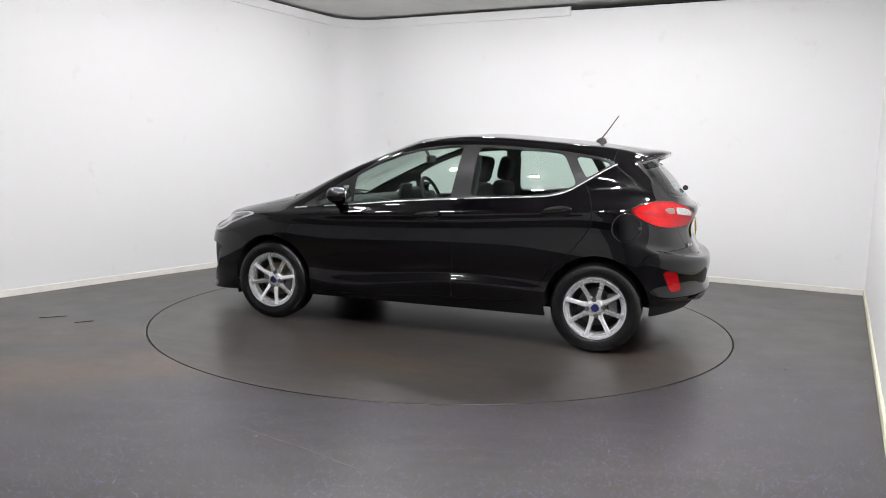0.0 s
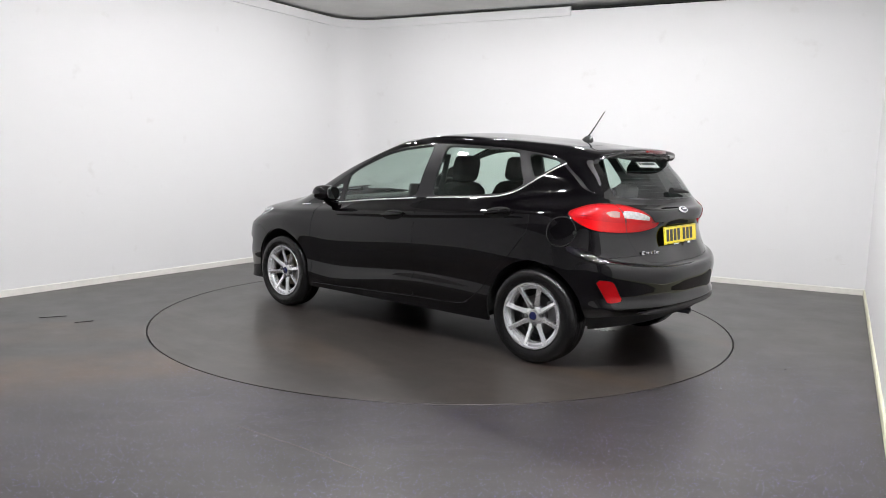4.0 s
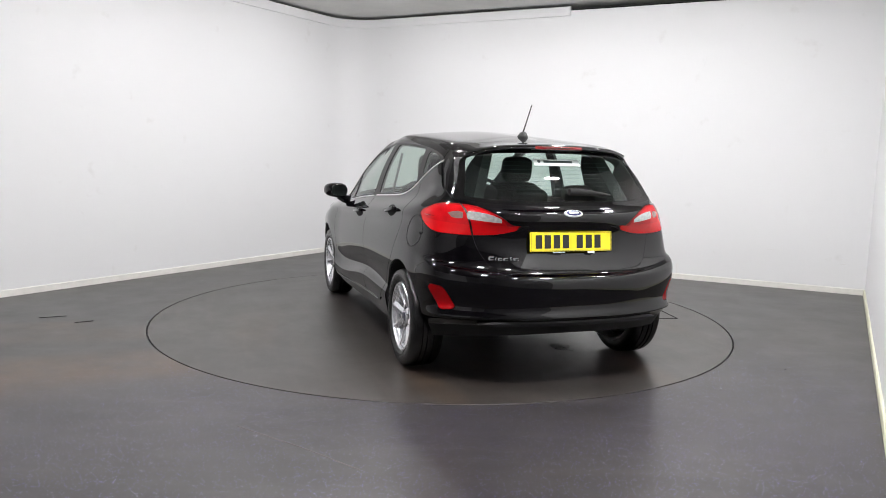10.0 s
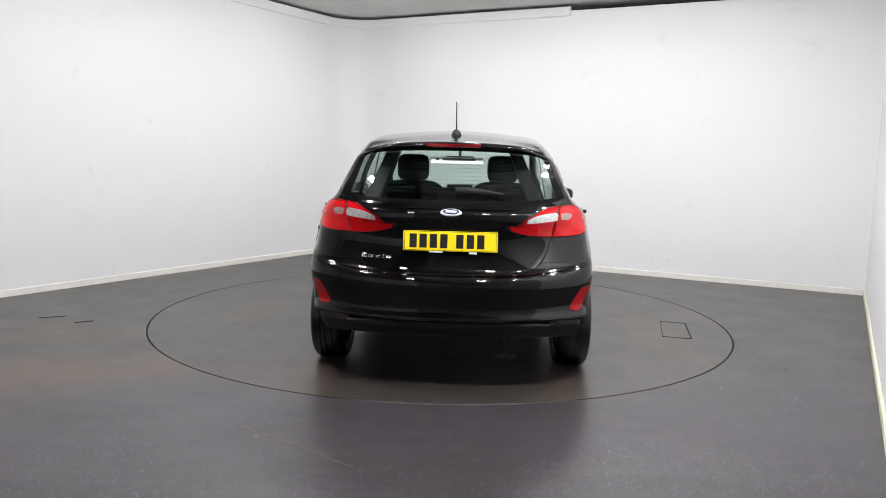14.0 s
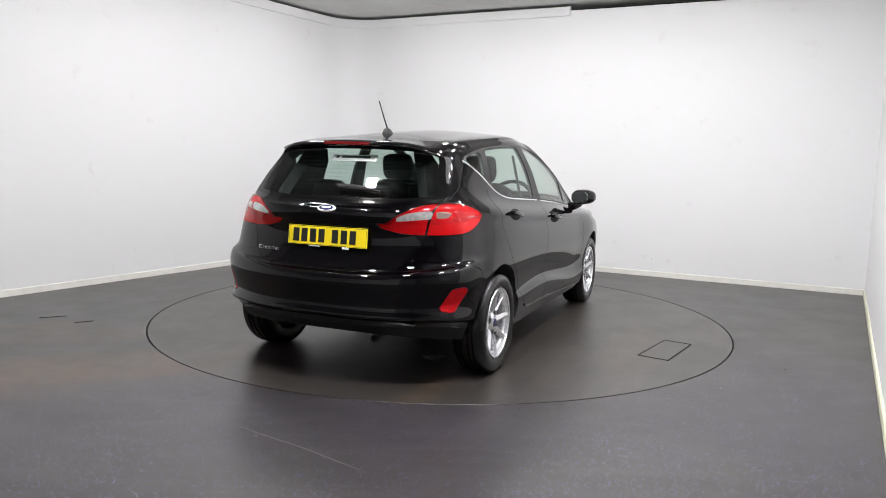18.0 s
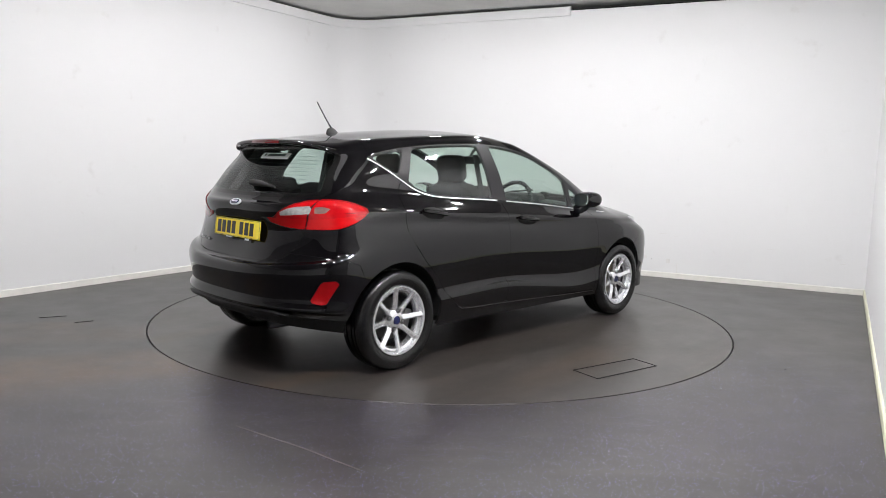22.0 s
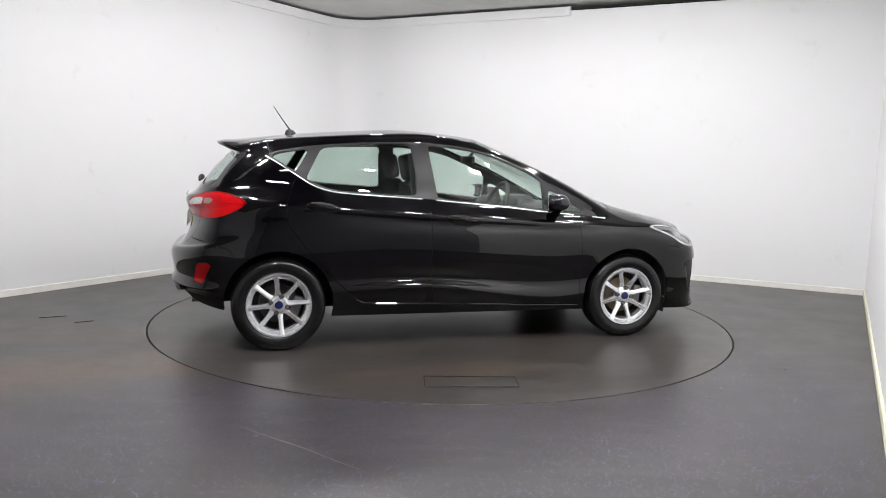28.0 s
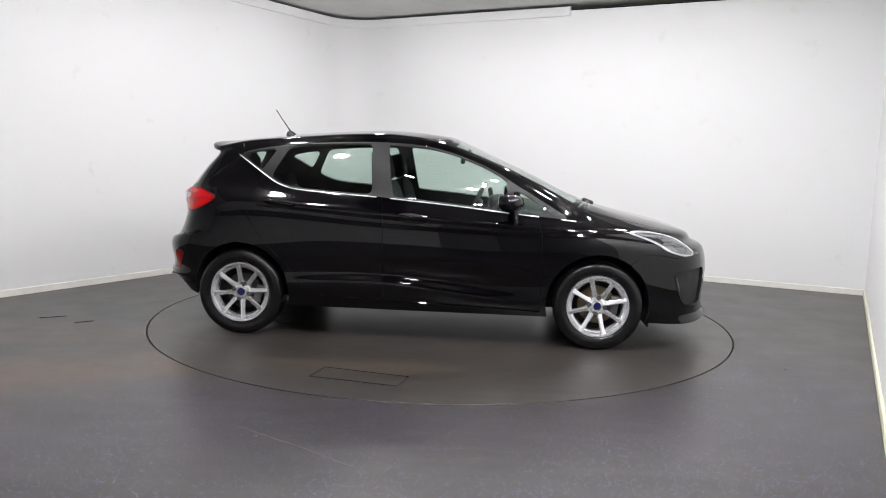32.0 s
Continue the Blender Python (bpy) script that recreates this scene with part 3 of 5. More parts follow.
class Shell:
    """Half of the car's skin as polygons that can be cut along outlines. A vertex: x, y, z, normal, station, layer."""

    def __init__(self):
        du = np.gradient(grid, axis=1)
        dv = np.gradient(grid, axis=0)
        du[:, 0], du[:, -1] = (grid[:, 1] - grid[:, 1] * MIRROR_Y), (grid[:, -2] * MIRROR_Y - grid[:, -2])
        nrm = np.cross(du, dv)
        nrm = -nrm / np.maximum(np.linalg.norm(nrm, axis=-1, keepdims=True), 1e-9)
        nrm[-1] = (0, 0, 1)
        ss, vv = np.meshgrid(station, height)
        self.v = np.concatenate([grid, nrm, ss[..., None], vv[..., None]], -1).reshape(-1, 8)
        self.f, self.tag = [], []
        for j in range(NV - 1):
            for i in range(NS - 1):
                a = j * NS + i
                self.f.append((a, a + 1, a + 1 + NS, a + NS))
                self.tag.append("skin")

    def carve(self, field, tag, among=("skin",)):
        """Faces where field < 0 take the tag; faces on the border are split there."""
        phi = field(self.v)
        cache, extra, n0 = {}, [], len(self.v)
        faces, tags = [], []
        for f, t in zip(self.f, self.tag):
            if t not in among:
                faces.append(f), tags.append(t)
                continue
            val = [phi[k] for k in f]
            if min(val) >= 0:
                faces.append(f), tags.append(t)
            elif max(val) <= 0:
                faces.append(f), tags.append(tag)
            else:
                inn, out = [], []
                for k in range(len(f)):
                    a, b = f[k], f[(k + 1) % len(f)]
                    pa, pb = phi[a], phi[b]
                    (inn if pa < 0 else out).append(a)
                    if (pa < 0) != (pb < 0):
                        key = (min(a, b), max(a, b))
                        if key not in cache:
                            w = pa / (pa - pb)
                            cache[key] = n0 + len(extra)
                            extra.append(self.v[a] * (1 - w) + self.v[b] * w)
                        inn.append(cache[key]), out.append(cache[key])
                if len(inn) > 2:
                    faces.append(tuple(inn)), tags.append(tag)
                if len(out) > 2:
                    faces.append(tuple(out)), tags.append(t)
        self.f, self.tag = faces, tags
        if extra:
            self.v = np.concatenate([self.v, np.array(extra)])

    def near(self, ix, iy, a, b, keep):
        """The place and normal of the skin at two of its coordinates."""
        m = np.flatnonzero(keep)
        d = (self.v[m, ix] - a) ** 2 + (self.v[m, iy] - b) ** 2
        k = m[np.argsort(d)[:4]]
        iz = 3 - ix - iy
        w = 1 / (np.sqrt((self.v[k, ix] - a) ** 2 + (self.v[k, iy] - b) ** 2) + 1e-4)
        w /= w.sum()
        n = (self.v[k, 3:6] * w[:, None]).sum(0)
        n /= np.linalg.norm(n)
        p = np.zeros(3)
        p[ix], p[iy] = a, b
        depth = self.v[k, iz] - (n[ix] * (a - self.v[k, ix]) + n[iy] * (b - self.v[k, iy])) / n[iz]
        p[iz] = (depth * w).sum()
        return Vector(p), Vector(n)

    def side(self, x, z):
        return self.near(0, 2, x, z, (self.v[:, 6] > 1.7) & (self.v[:, 6] < 8.6) & (self.v[:, 4] > 0.25))

    def rear(self, y, z):
        return self.near(1, 2, abs(y), z, (self.v[:, 6] < 2.8) & (self.v[:, 3] < -0.25))


def smooth_line(pts, rounds=2, closed=True):
    """Rounds an outline's corners."""
    for _ in range(rounds):
        out = []
        n = len(pts)
        for k in range(n if closed else n - 1):
            (ax, ay), (bx, by) = pts[k], pts[(k + 1) % n]
            out += [(ax * .75 + bx * .25, ay * .75 + by * .25), (ax * .25 + bx * .75, ay * .25 + by * .75)]
        pts = out if closed else [pts[0], *out, pts[-1]]
    return pts


def eased(pts, r=0.02):
    """Cuts an outline's corners by about r and rounds them."""
    out = []
    n = len(pts)
    for k in range(n):
        p, a, b = Vector(pts[k]), Vector(pts[k - 1]), Vector(pts[(k + 1) % n])
        for q in (a, b):
            d = q - p
            out.append(tuple(p + d * min(0.45, r / max(d.length, 1e-6))))
    return smooth_line(out, 1)


def outline_distance(u, w, poly):
    """Signed distance to a closed outline, negative inside."""
    p = np.stack([u, w], -1)
    best = np.full(len(u), 1e9)
    inside = np.zeros(len(u), bool)
    n = len(poly)
    for k in range(n):
        a, b = np.array(poly[k]), np.array(poly[(k + 1) % n])
        e = b - a
        t = np.clip(((p - a) @ e) / max(e @ e, 1e-12), 0, 1)
        best = np.minimum(best, np.linalg.norm(p - a - t[:, None] * e, axis=1))
        cross = (a[1] > w) != (b[1] > w)
        if abs(e[1]) > 1e-12:
            inside ^= cross & (u < a[0] + (w - a[1]) / e[1] * e[0])
    return np.where(inside, -best, best)


def on_side(poly, rounds=1, grow=0.0, stations=(1.6, 8.8)):
    q = smooth_line(poly, rounds)

    def field(v):
        d = outline_distance(v[:, 0], v[:, 2], q) - grow
        return np.where((v[:, 6] >= stations[0]) & (v[:, 6] <= stations[1]) & (v[:, 1] > 0.2), d, np.maximum(d, 0.05))
    return field


def on_rear(poly, rounds=1, grow=0.0):
    """Outline (y, z) for y >= 0; it is closed over the middle by its mirror image."""
    q = smooth_line(poly + [(-y, z) for y, z in poly[::-1] if y > 1e-6], rounds)

    def field(v):
        d = outline_distance(v[:, 1], v[:, 2], q) - grow
        return np.where(v[:, 6] <= 3.6, d, np.maximum(d, 0.05))
    return field


def round_corner(poly, centre_x, rounds=1, grow=0.0, rear=True):
    """Outline (degrees, z) seen from an upright axis inside the car, for what wraps round a corner."""
    q = [(a / 57.3 * 0.8, z) for a, z in smooth_line(poly, rounds)]

    def field(v):
        dx = (centre_x - v[:, 0]) if rear else (v[:, 0] - centre_x)
        a = np.arctan2(v[:, 1], dx) * 0.8
        d = outline_distance(a, v[:, 2], q) - grow
        ok = (v[:, 6] <= 4.2) if rear else (v[:, 6] >= 6.5)
        return np.where(ok & (v[:, 7] < 10.2), d, np.maximum(d, 0.05))
    return field


DLO_LOW = [(-.074, 1.266), (.02, 1.21), (.125, 1.141), (.228, 1.075), (.328, 1.043), (.426, 1.030), (.621, 1.018), (.817, 1.007), (1.0, .996), (1.208, .978),
           (1.403, .963), (1.599, .944), (1.796, .922), (2.004, .902), (2.30, .874)]
DLO_TOP = [(2.25, .91), (1.89, 1.118), (1.798, 1.179), (1.70, 1.226), (1.596, 1.269), (1.50, 1.302), (1.395, 1.331), (1.315, 1.349), (1.195, 1.366), (.996, 1.377),
           (.797, 1.376), (.6, 1.367), (.4, 1.354), (.2, 1.334), (0, 1.299)]
QUARTER = [(-.050, 1.266), (.055, 1.200), (.118, 1.160), (.215, 1.322), (.10, 1.306), (.01, 1.288)]
REAR_PANE = [(.178, 1.122), (.215, 1.098), (.30, 1.062), (.42, 1.042), (.62, 1.029), (.925, 1.012), (.90, 1.366), (.60, 1.357), (.40, 1.344), (.288, 1.333)]
FRONT_PANE = [(1.062, 1.000), (1.40, .973), (1.70, .943), (1.855, .926), (1.855, 1.135), (1.70, 1.217), (1.50, 1.294), (1.30, 1.341), (1.15, 1.358), (1.012, 1.366)]
TRI_PANE = [(1.895, .925), (2.06, .906), (2.19, .912), (1.90, 1.085)]
REAR_LAMP = [(17.5, .904), (17.9, .9055), (25.2, .911), (26.0, .913), (26.3, .917), (26.7, .934), (28.6, .957), (33.0, .990), (38, 1.012), (42, 1.024), (50, 1.030), (56, 1.016), (63.6, .970), (63.6, .964), (59.5, .908), (53, .864), (46, .854), (39, .851), (32, .855), (27.5, .866)]
REVERSE = [(41.6, .9855), (41.3, .986), (35, .978), (30.5, .961), (27.8, .936), (27.0, .925), (33, .930), (41.2, .943), (41.5, .9435)]
INDICATOR = [(42.8, .985), (42.9, .9855), (47.3, .981), (49.6, .966), (47.3, .948), (42.9, .943), (42.8, .944)]
REFLECTOR = [(52.8, .584), (46.2, .573), (42.0, .449), (47.6, .437)]
HEADLAMP = [(2.66, .814), (2.76, .824), (2.86, .812), (2.95, .792), (3.04, .762), (3.11, .716), (3.168, .662), (3.11, .642), (3.02, .660), (2.94, .688), (2.89, .726), (2.80, .764), (2.73, .782)]
HEAD_EYE = [(2.985, .736), (3.05, .731), (3.105, .690), (3.07, .662), (3.012, .670), (2.985, .70)]
HEAD_WEDGE = [(2.73, .786), (2.84, .780), (2.93, .757), (2.915, .728), (2.86, .742), (2.79, .765)]
TAILGATE = [(0, .652), (.43, .666), (.498, .70), (.54, .77), (.568, .865), (.585, .95), (.612, 1.03), (.668, 1.080), (.655, 1.14), (.612, 1.25), (.575, 1.318), (.5, 1.42), (0, 1.42)]

shell = Shell()
ARCH_R = 0.352


def arch(cx):
    return lambda v: np.where((v[:, 1] > 0.45) & (v[:, 7] < 9), np.hypot(v[:, 0] - cx, v[:, 2] - 0.305) - ARCH_R, 1.0)


def seam(field, tag, gap=0.0024, among=("skin",)):
    """A panel with a shut line round it."""
    shell.carve(lambda v: field(v) + gap, tag, among)
    shell.carve(lambda v: field(v) - gap, "gap", among)


shell.carve(arch(0.0), "cut")
shell.carve(arch(2.493), "cut")
shell.carve(lambda v: np.maximum(np.maximum(v[:, 6] - 1.93, 9.07 - v[:, 7]), v[:, 7] - 10.97) * 0.2, "rear_frit")
shell.carve(lambda v: np.maximum(np.maximum(v[:, 6] - 1.66, 9.24 - v[:, 7]), v[:, 7] - 10.90) * 0.2, "rear_screen", ("rear_frit",))
# satin blades that carry the spoiler down beside the glass
shell.carve(lambda v: np.maximum(np.maximum(1.93 - v[:, 6], v[:, 6] - 1.94 - 0.30 * np.clip((v[:, 7] - 9.35) / 1.5, 0, 1)), np.maximum(9.40 - v[:, 7], v[:, 7] - 11.0)) * 0.2, "blade")
shell.carve(lambda v: np.maximum(np.maximum(7.12 - v[:, 6], 9.04 - v[:, 7]), v[:, 7] - 10.94) * 0.2, "windscreen")
seam(on_side(DLO_LOW + DLO_TOP, 1), "dlo", 0.001)
for name, poly in (("quarter_pane", QUARTER), ("rear_pane", REAR_PANE), ("front_pane", FRONT_PANE), ("tri_pane", TRI_PANE)):
    shell.carve(on_side(eased(poly, .014), 0), name, ("dlo",))
seam(round_corner(REAR_LAMP, 0.2, 1), "rear_lamp", 0.0025)
shell.carve(round_corner(REVERSE, 0.2, 1), "reverse_lamp", ("rear_lamp",))
shell.carve(round_corner(INDICATOR, 0.2, 1), "indicator", ("rear_lamp",))
shell.carve(round_corner([(48.5, .944), (61.5, .962), (61.5, .956), (48.5, .938)], 0.2, 0), "lamp_line", ("rear_lamp",))
shell.carve(lambda v: v[:, 2] - np.interp(v[:, 1], [.30, .45, .62, .74, .80], [.906, .912, .912, .926, .948]), "lamp_lower", ("rear_lamp",))
seam(round_corner(REFLECTOR, 0.2, 0), "reflector", 0.002)
seam(on_side(HEADLAMP, 1), "headlamp", 0.0025)
shell.carve(on_side(HEADLAMP, 1, -0.011), "head_well", ("headlamp",))
shell.carve(on_side(HEAD_EYE, 1), "head_eye", ("head_well",))
shell.carve(on_side(HEAD_WEDGE, 1), "head_wedge", ("head_well",))
tail = on_rear(TAILGATE, 1)
seam(lambda v: np.maximum(tail(v), v[:, 0] + 0.135 - 0.25 * v[:, 1] ** 2), "tailgate", 0.0022)
seam(tail, "lamp_inner", 0.0055, ("rear_lamp",))
seam(tail, "lamp_inner_lower", 0.0055, ("lamp_lower",))
shell.carve(round_corner(REAR_LAMP, 0.2, 1, -0.011), "lamp_core", ("rear_lamp",))
shell.carve(round_corner(REAR_LAMP, 0.2, 1, -0.011), "lamp_inner_core", ("lamp_inner",))
# rear bumper
DOOR_R = [(.985, 1.03), (1.006, .902), (1.011, .805), (1.015, .609), (1.018, .40), (1.021, .292), (.64, .305), (.54, .315), (.482, .35), (.40, .42), (.32, .53), (.243, .602), (.193, .648), (.10, .771), (.058, .84), (.051, .936), (.062, .994), (.105, 1.10), (.16, 1.16), (.5, 1.08), (.8, 1.05)]
DOOR_F = [(.985, 1.03), (1.006, .902), (1.011, .805), (1.015, .609), (1.018, .40), (1.021, .292), (1.4, .279), (1.8, .265), (2.10, .256), (2.106, .30), (2.108, .482), (2.109, .639), (2.098, .795), (2.078, .86), (2.06, .93), (1.7, .98), (1.3, 1.0)]
seam(on_side(DOOR_R, 0), "rear_door")
seam(on_side(DOOR_F, 0), "front_door")
shell.carve(on_side(DOOR_R[:1] + [(1.02, 1.5), (-.2, 1.5), (-.2, .9), (.1, .9)], 0), "rear_dlo", ("dlo",))
FUEL = [(-.177 + .092 * math.cos(a * math.pi / 12), .850 + .092 * math.sin(a * math.pi / 12)) for a in range(24)]
seam(lambda v: np.maximum(np.maximum(v[:, 2] - np.interp(v[:, 0], [-.6, -.4, -.30, -.24], [.72, .70, .66, .50]), v[:, 0] + 0.1), v[:, 6] - 4.2), "rear_bumper")
shell.carve(lambda v: np.maximum(v[:, 2] - np.interp(np.abs(v[:, 1]), [0, .62, .72, .80], [.358, .358, .352, .33]), v[:, 0] + 0.3), "diffuser", ("rear_bumper",))
seam(lambda v: np.maximum(np.maximum(2.70 - v[:, 0], v[:, 2] - np.interp(v[:, 0], [2.70, 2.80, 2.9, 3.02, 3.3], [.60, .66, .66, .64, .66])), 6.5 - v[:, 6]), "front_bumper")
MOUTH = [(0, .50), (.42, .50), (.52, .46), (.50, .34), (.40, .27), (0, .27)]
FOGBAY = [(24, .562), (33, .560), (44.5, .545), (44.5, .50), (42.5, .42), (40, .34), (37, .305), (26, .30), (26, .40)]
fog = round_corner(FOGBAY, 2.2, 1, rear=False)
shell.carve(fog, "fog_bay", ("front_bumper",))
shell.carve(lambda v: np.maximum(outline_distance(v[:, 1], v[:, 2], [(-y, z) for y, z in MOUTH[::-1]] + MOUTH[1:]), 9.0 - v[:, 6]), "grille", ("front_bumper",))
seam(lambda v: np.maximum(np.maximum(6.9 - v[:, 6], 8.0 - v[:, 7]), np.maximum(v[:, 7] - 9.02, np.abs(v[:, 1]) - 0.62)) * 0.1, "bonnet", 0.0003)
shell.carve(lambda v: np.maximum(1.3 - v[:, 0], 0.2 * (v[:, 7] - 8.98)), "wing", ("skin",))
shell.carve(lambda v: np.maximum(v[:, 2] - .33, 0.05 - v[:, 0]), "sill", ("skin", "wing"))
seam(lambda v: 0.1 * (11.92 - v[:, 7]), "roof", 0.0016)

PIECES = {}
for f, t in zip(shell.f, shell.tag):
    PIECES.setdefault(t, []).append(f)


def panel(name, tags, mat, parent, sides=(1,), label="", inset=0.0, flange=0.010, calm=0.0):
    """Pieces of the skin as one mesh, with edges turned in. sides: 1 left, -1 right."""
    verts, faces, normals = [], [], []
    for sgn in sides:
        index, edges = {}, {}
        mine = [f for t in tags for f in PIECES.get(t, ())]

        def put(k, depth=0.0):
            row = shell.v[k]
            n = Vector((row[3], row[4] * sgn, row[5])).normalized()
            if calm and row[6] > calm:
                like = shell.v[int(np.argmin(np.abs(height - row[7]))) * NS + int(np.argmin(np.abs(station - calm)))]
                n = n.lerp(Vector((like[3], like[4] * sgn, like[5])), 0.8).normalized()
            p = Vector((row[0], row[1] * sgn, row[2])) - n * (inset + depth)
            verts.append(p), normals.append(n)
            return len(verts) - 1

        for f in mine:
            ids = []
            for k in f:
                if k not in index:
                    index[k] = put(k)
                ids.append(index[k])
            faces.append(tuple(ids[::-1]) if sgn > 0 else tuple(ids))
            for a, b in zip(f, f[1:] + f[:1]):
                e = (min(a, b), max(a, b))
                edges[e] = None if e in edges else (a, b)
        if flange:
            inner = {}
            for e, ab in edges.items():
                if ab is None or (shell.v[ab[0], 1] < 1e-6 and shell.v[ab[1], 1] < 1e-6):
                    continue
                for k in ab:
                    if k not in inner:
                        inner[k] = (put(k), put(k, flange))
                (a0, a1), (b0, b1) = inner[ab[0]], inner[ab[1]]
                faces.append((b0, b1, a1, a0) if sgn > 0 else (a0, a1, b1, b0))
    me = bpy.data.meshes.new(name)
    me.from_pydata([tuple(v) for v in verts], [], faces)
    me.materials.append(mat)
    me.polygons.foreach_set("use_smooth", [True] * len(faces))
    me.normals_split_custom_set_from_vertices([tuple(n) for n in normals])
    ob = new(name, me)
    ob.parent = parent
    if label:
        ob["label"] = label
    return ob


car = new("car")
tagged(car, "glossy black five-door hatchback car parked on the turntable", "car")

BOTH = (1, -1)
roof = panel("roof", ["roof"], PAINT, car, BOTH)
bonnet = panel("bonnet", ["bonnet"], PAINT, car, BOTH)
tailgate = panel("tailgate", ["tailgate"], PAINT, car, BOTH)
rear_bumper = panel("rear_bumper", ["rear_bumper"], PAINT, car, BOTH)
front_bumper = panel("front_bumper", ["front_bumper"], PAINT, car, BOTH)
panel("diffuser", ["diffuser"], DARK, rear_bumper, BOTH, "matt black lower bumper insert", inset=0.004)
panel("grille", ["grille"], PLASTIC, front_bumper, BOTH, "dark lower grille opening", inset=0.012)
panel("rear_window", ["rear_screen"], REAR_GLASS, tailgate, BOTH, "tinted heated rear window", inset=0.002, flange=0, calm=1.45)
panel("window_border", ["rear_frit"], FRIT, tailgate, BOTH, "black enamelled border of the rear window", inset=0.002, flange=0.006, calm=1.45)
panel("windscreen", ["windscreen"], GLASS, car, BOTH, "clear tinted windscreen", inset=0.001, flange=0)
for sgn in BOTH:
    one = (sgn,)
    panel("rear_quarter_panel", ["skin"], PAINT, car, one)
    panel("front_wing", ["wing"], PAINT, car, one)
    panel("sill", ["sill"], PAINT, car, one)
    front_door = panel("front_door", ["front_door"], PAINT, car, one)
    rear_door = panel("rear_door", ["rear_door"], PAINT, car, one)
    panel("window_surround", ["dlo"], TRIM, front_door, one, "satin black window surround and pillar cover", flange=0.02)
    panel("window_surround", ["rear_dlo"], TRIM, rear_door, one, "satin black window surround and pillar cover", flange=0.02)
    panel("door_window", ["front_pane"], GLASS, front_door, one, "green-tinted door glass", inset=0.004, flange=0)
    panel("corner_window", ["tri_pane"], GLASS, front_door, one, "small triangular fixed pane", inset=0.003, flange=0)
    panel("door_window", ["rear_pane"], GLASS, rear_door, one, "green-tinted door glass", inset=0.004, flange=0)
    panel("quarter_window", ["quarter_pane"], GLASS, rear_door, one, "small dark quarter pane", inset=0.003, flange=0)
    panel("spoiler_blade", ["blade"], TRIM, tailgate, one, "satin black spoiler blade beside the rear window", inset=0.0015, flange=0.012)
    lamp = panel("rear_lamp", ["rear_lamp"], RED_RIM, car, one, "glossy red wrap-round rear lamp", inset=-0.004, flange=0.02)
    panel("lamp_core", ["lamp_core"], RED_LENS, lamp, one, "bright red upper lens", inset=-0.003, flange=0.006)
    panel("indicator_lens", ["indicator"], AMBER_LENS, lamp, one, "smoked indicator lens", inset=-0.003, flange=0)
    panel("lamp_lower_lens", ["lamp_lower"], RED_LOW, lamp, one, "darker red lower lens", inset=-0.002, flange=0.01)
    panel("light_guide", ["lamp_line"], RED_DEEP, lamp, one, "dark red light guide line", inset=-0.002, flange=0)
    lamp2 = panel("tailgate_lamp", ["lamp_inner"], RED_RIM, tailgate, one, "glossy red lamp on the tailgate", inset=-0.004, flange=0.02)
    panel("lamp_lower_lens", ["lamp_inner_lower"], RED_LOW, lamp2, one, "darker red lower lens", inset=-0.002, flange=0.01)
    panel("lamp_core", ["lamp_inner_core"], RED_LENS, lamp2, one, "bright red upper lens", inset=-0.003, flange=0.006)
    panel("reverse_lamp", ["reverse_lamp"], CLEAR_LENS, lamp2, one, "clear white reversing lamp", inset=-0.003, flange=0)
    panel("reflector", ["reflector"], RED_LENS, rear_bumper, one, "slanted red bumper reflector", inset=-0.002)
    head = panel("headlamp", ["headlamp"], HEAD_LENS, car, one, "clear headlamp with silver reflector", inset=-0.002)
    panel("lamp_well", ["head_well"], HEAD_WELL, head, one, "smoked grey lamp interior behind the clear lens", inset=0.001)
    panel("projector_lens", ["head_eye"], HEAD_DARK, head, one, "dark projector unit behind the lens", inset=0.004)
    panel("lamp_bezel", ["head_wedge"], TRIM, head, one, "black bezel behind the lens", inset=0.003)
    panel("fog_lamp_bay", ["fog_bay"], DARK, front_bumper, one, "recessed black fog lamp bay", inset=0.035, flange=-0.034)

# ================= the car: inner shell, underside =================


def inner_shell():
    """Dark lining just inside the skin; the windows stay open."""
    verts, faces = [], []
    open_tags = ("rear_screen", "rear_frit", "windscreen", "rear_pane", "front_pane", "quarter_pane", "tri_pane", "cut")
    for sgn in BOTH:
        index = {}
        for f, t in zip(shell.f, shell.tag):
            if t in open_tags:
                continue
            ids = []
            for k in f:
                if k not in index:
                    r = shell.v[k]
                    d = 0.022
                    verts.append((r[0] - r[3] * d, max(0, r[1] - r[4] * d) * sgn, r[2] - r[5] * d))
                    index[k] = len(verts) - 1
                ids.append(index[k])
            faces.append(tuple(ids))
    me = bpy.data.meshes.new("cabin_lining")
    me.from_pydata(verts, [], faces)
    me.materials.append(CABIN)
    me.polygons.foreach_set("use_smooth", [True] * len(faces))
    ob = new("cabin_lining", me)
    ob.parent = car
    ob["label"] = "dark cabin lining behind the panels"
    return ob


inner_shell()
under = rbox((3.1, 1.0, 0.06), 0.02, pose(1.3, 0, 0.245))
for x, l, w in ((-.34, .20, .95), (1.25, 1.72, 1.5), (2.98, .30, .9)):
    rbox((l, w, 0.05), 0.02, pose(x, 0, 0.31 if x < 0 else 0.25), 2, under)
part("underbody", under, DARK, car, "dark underbody")


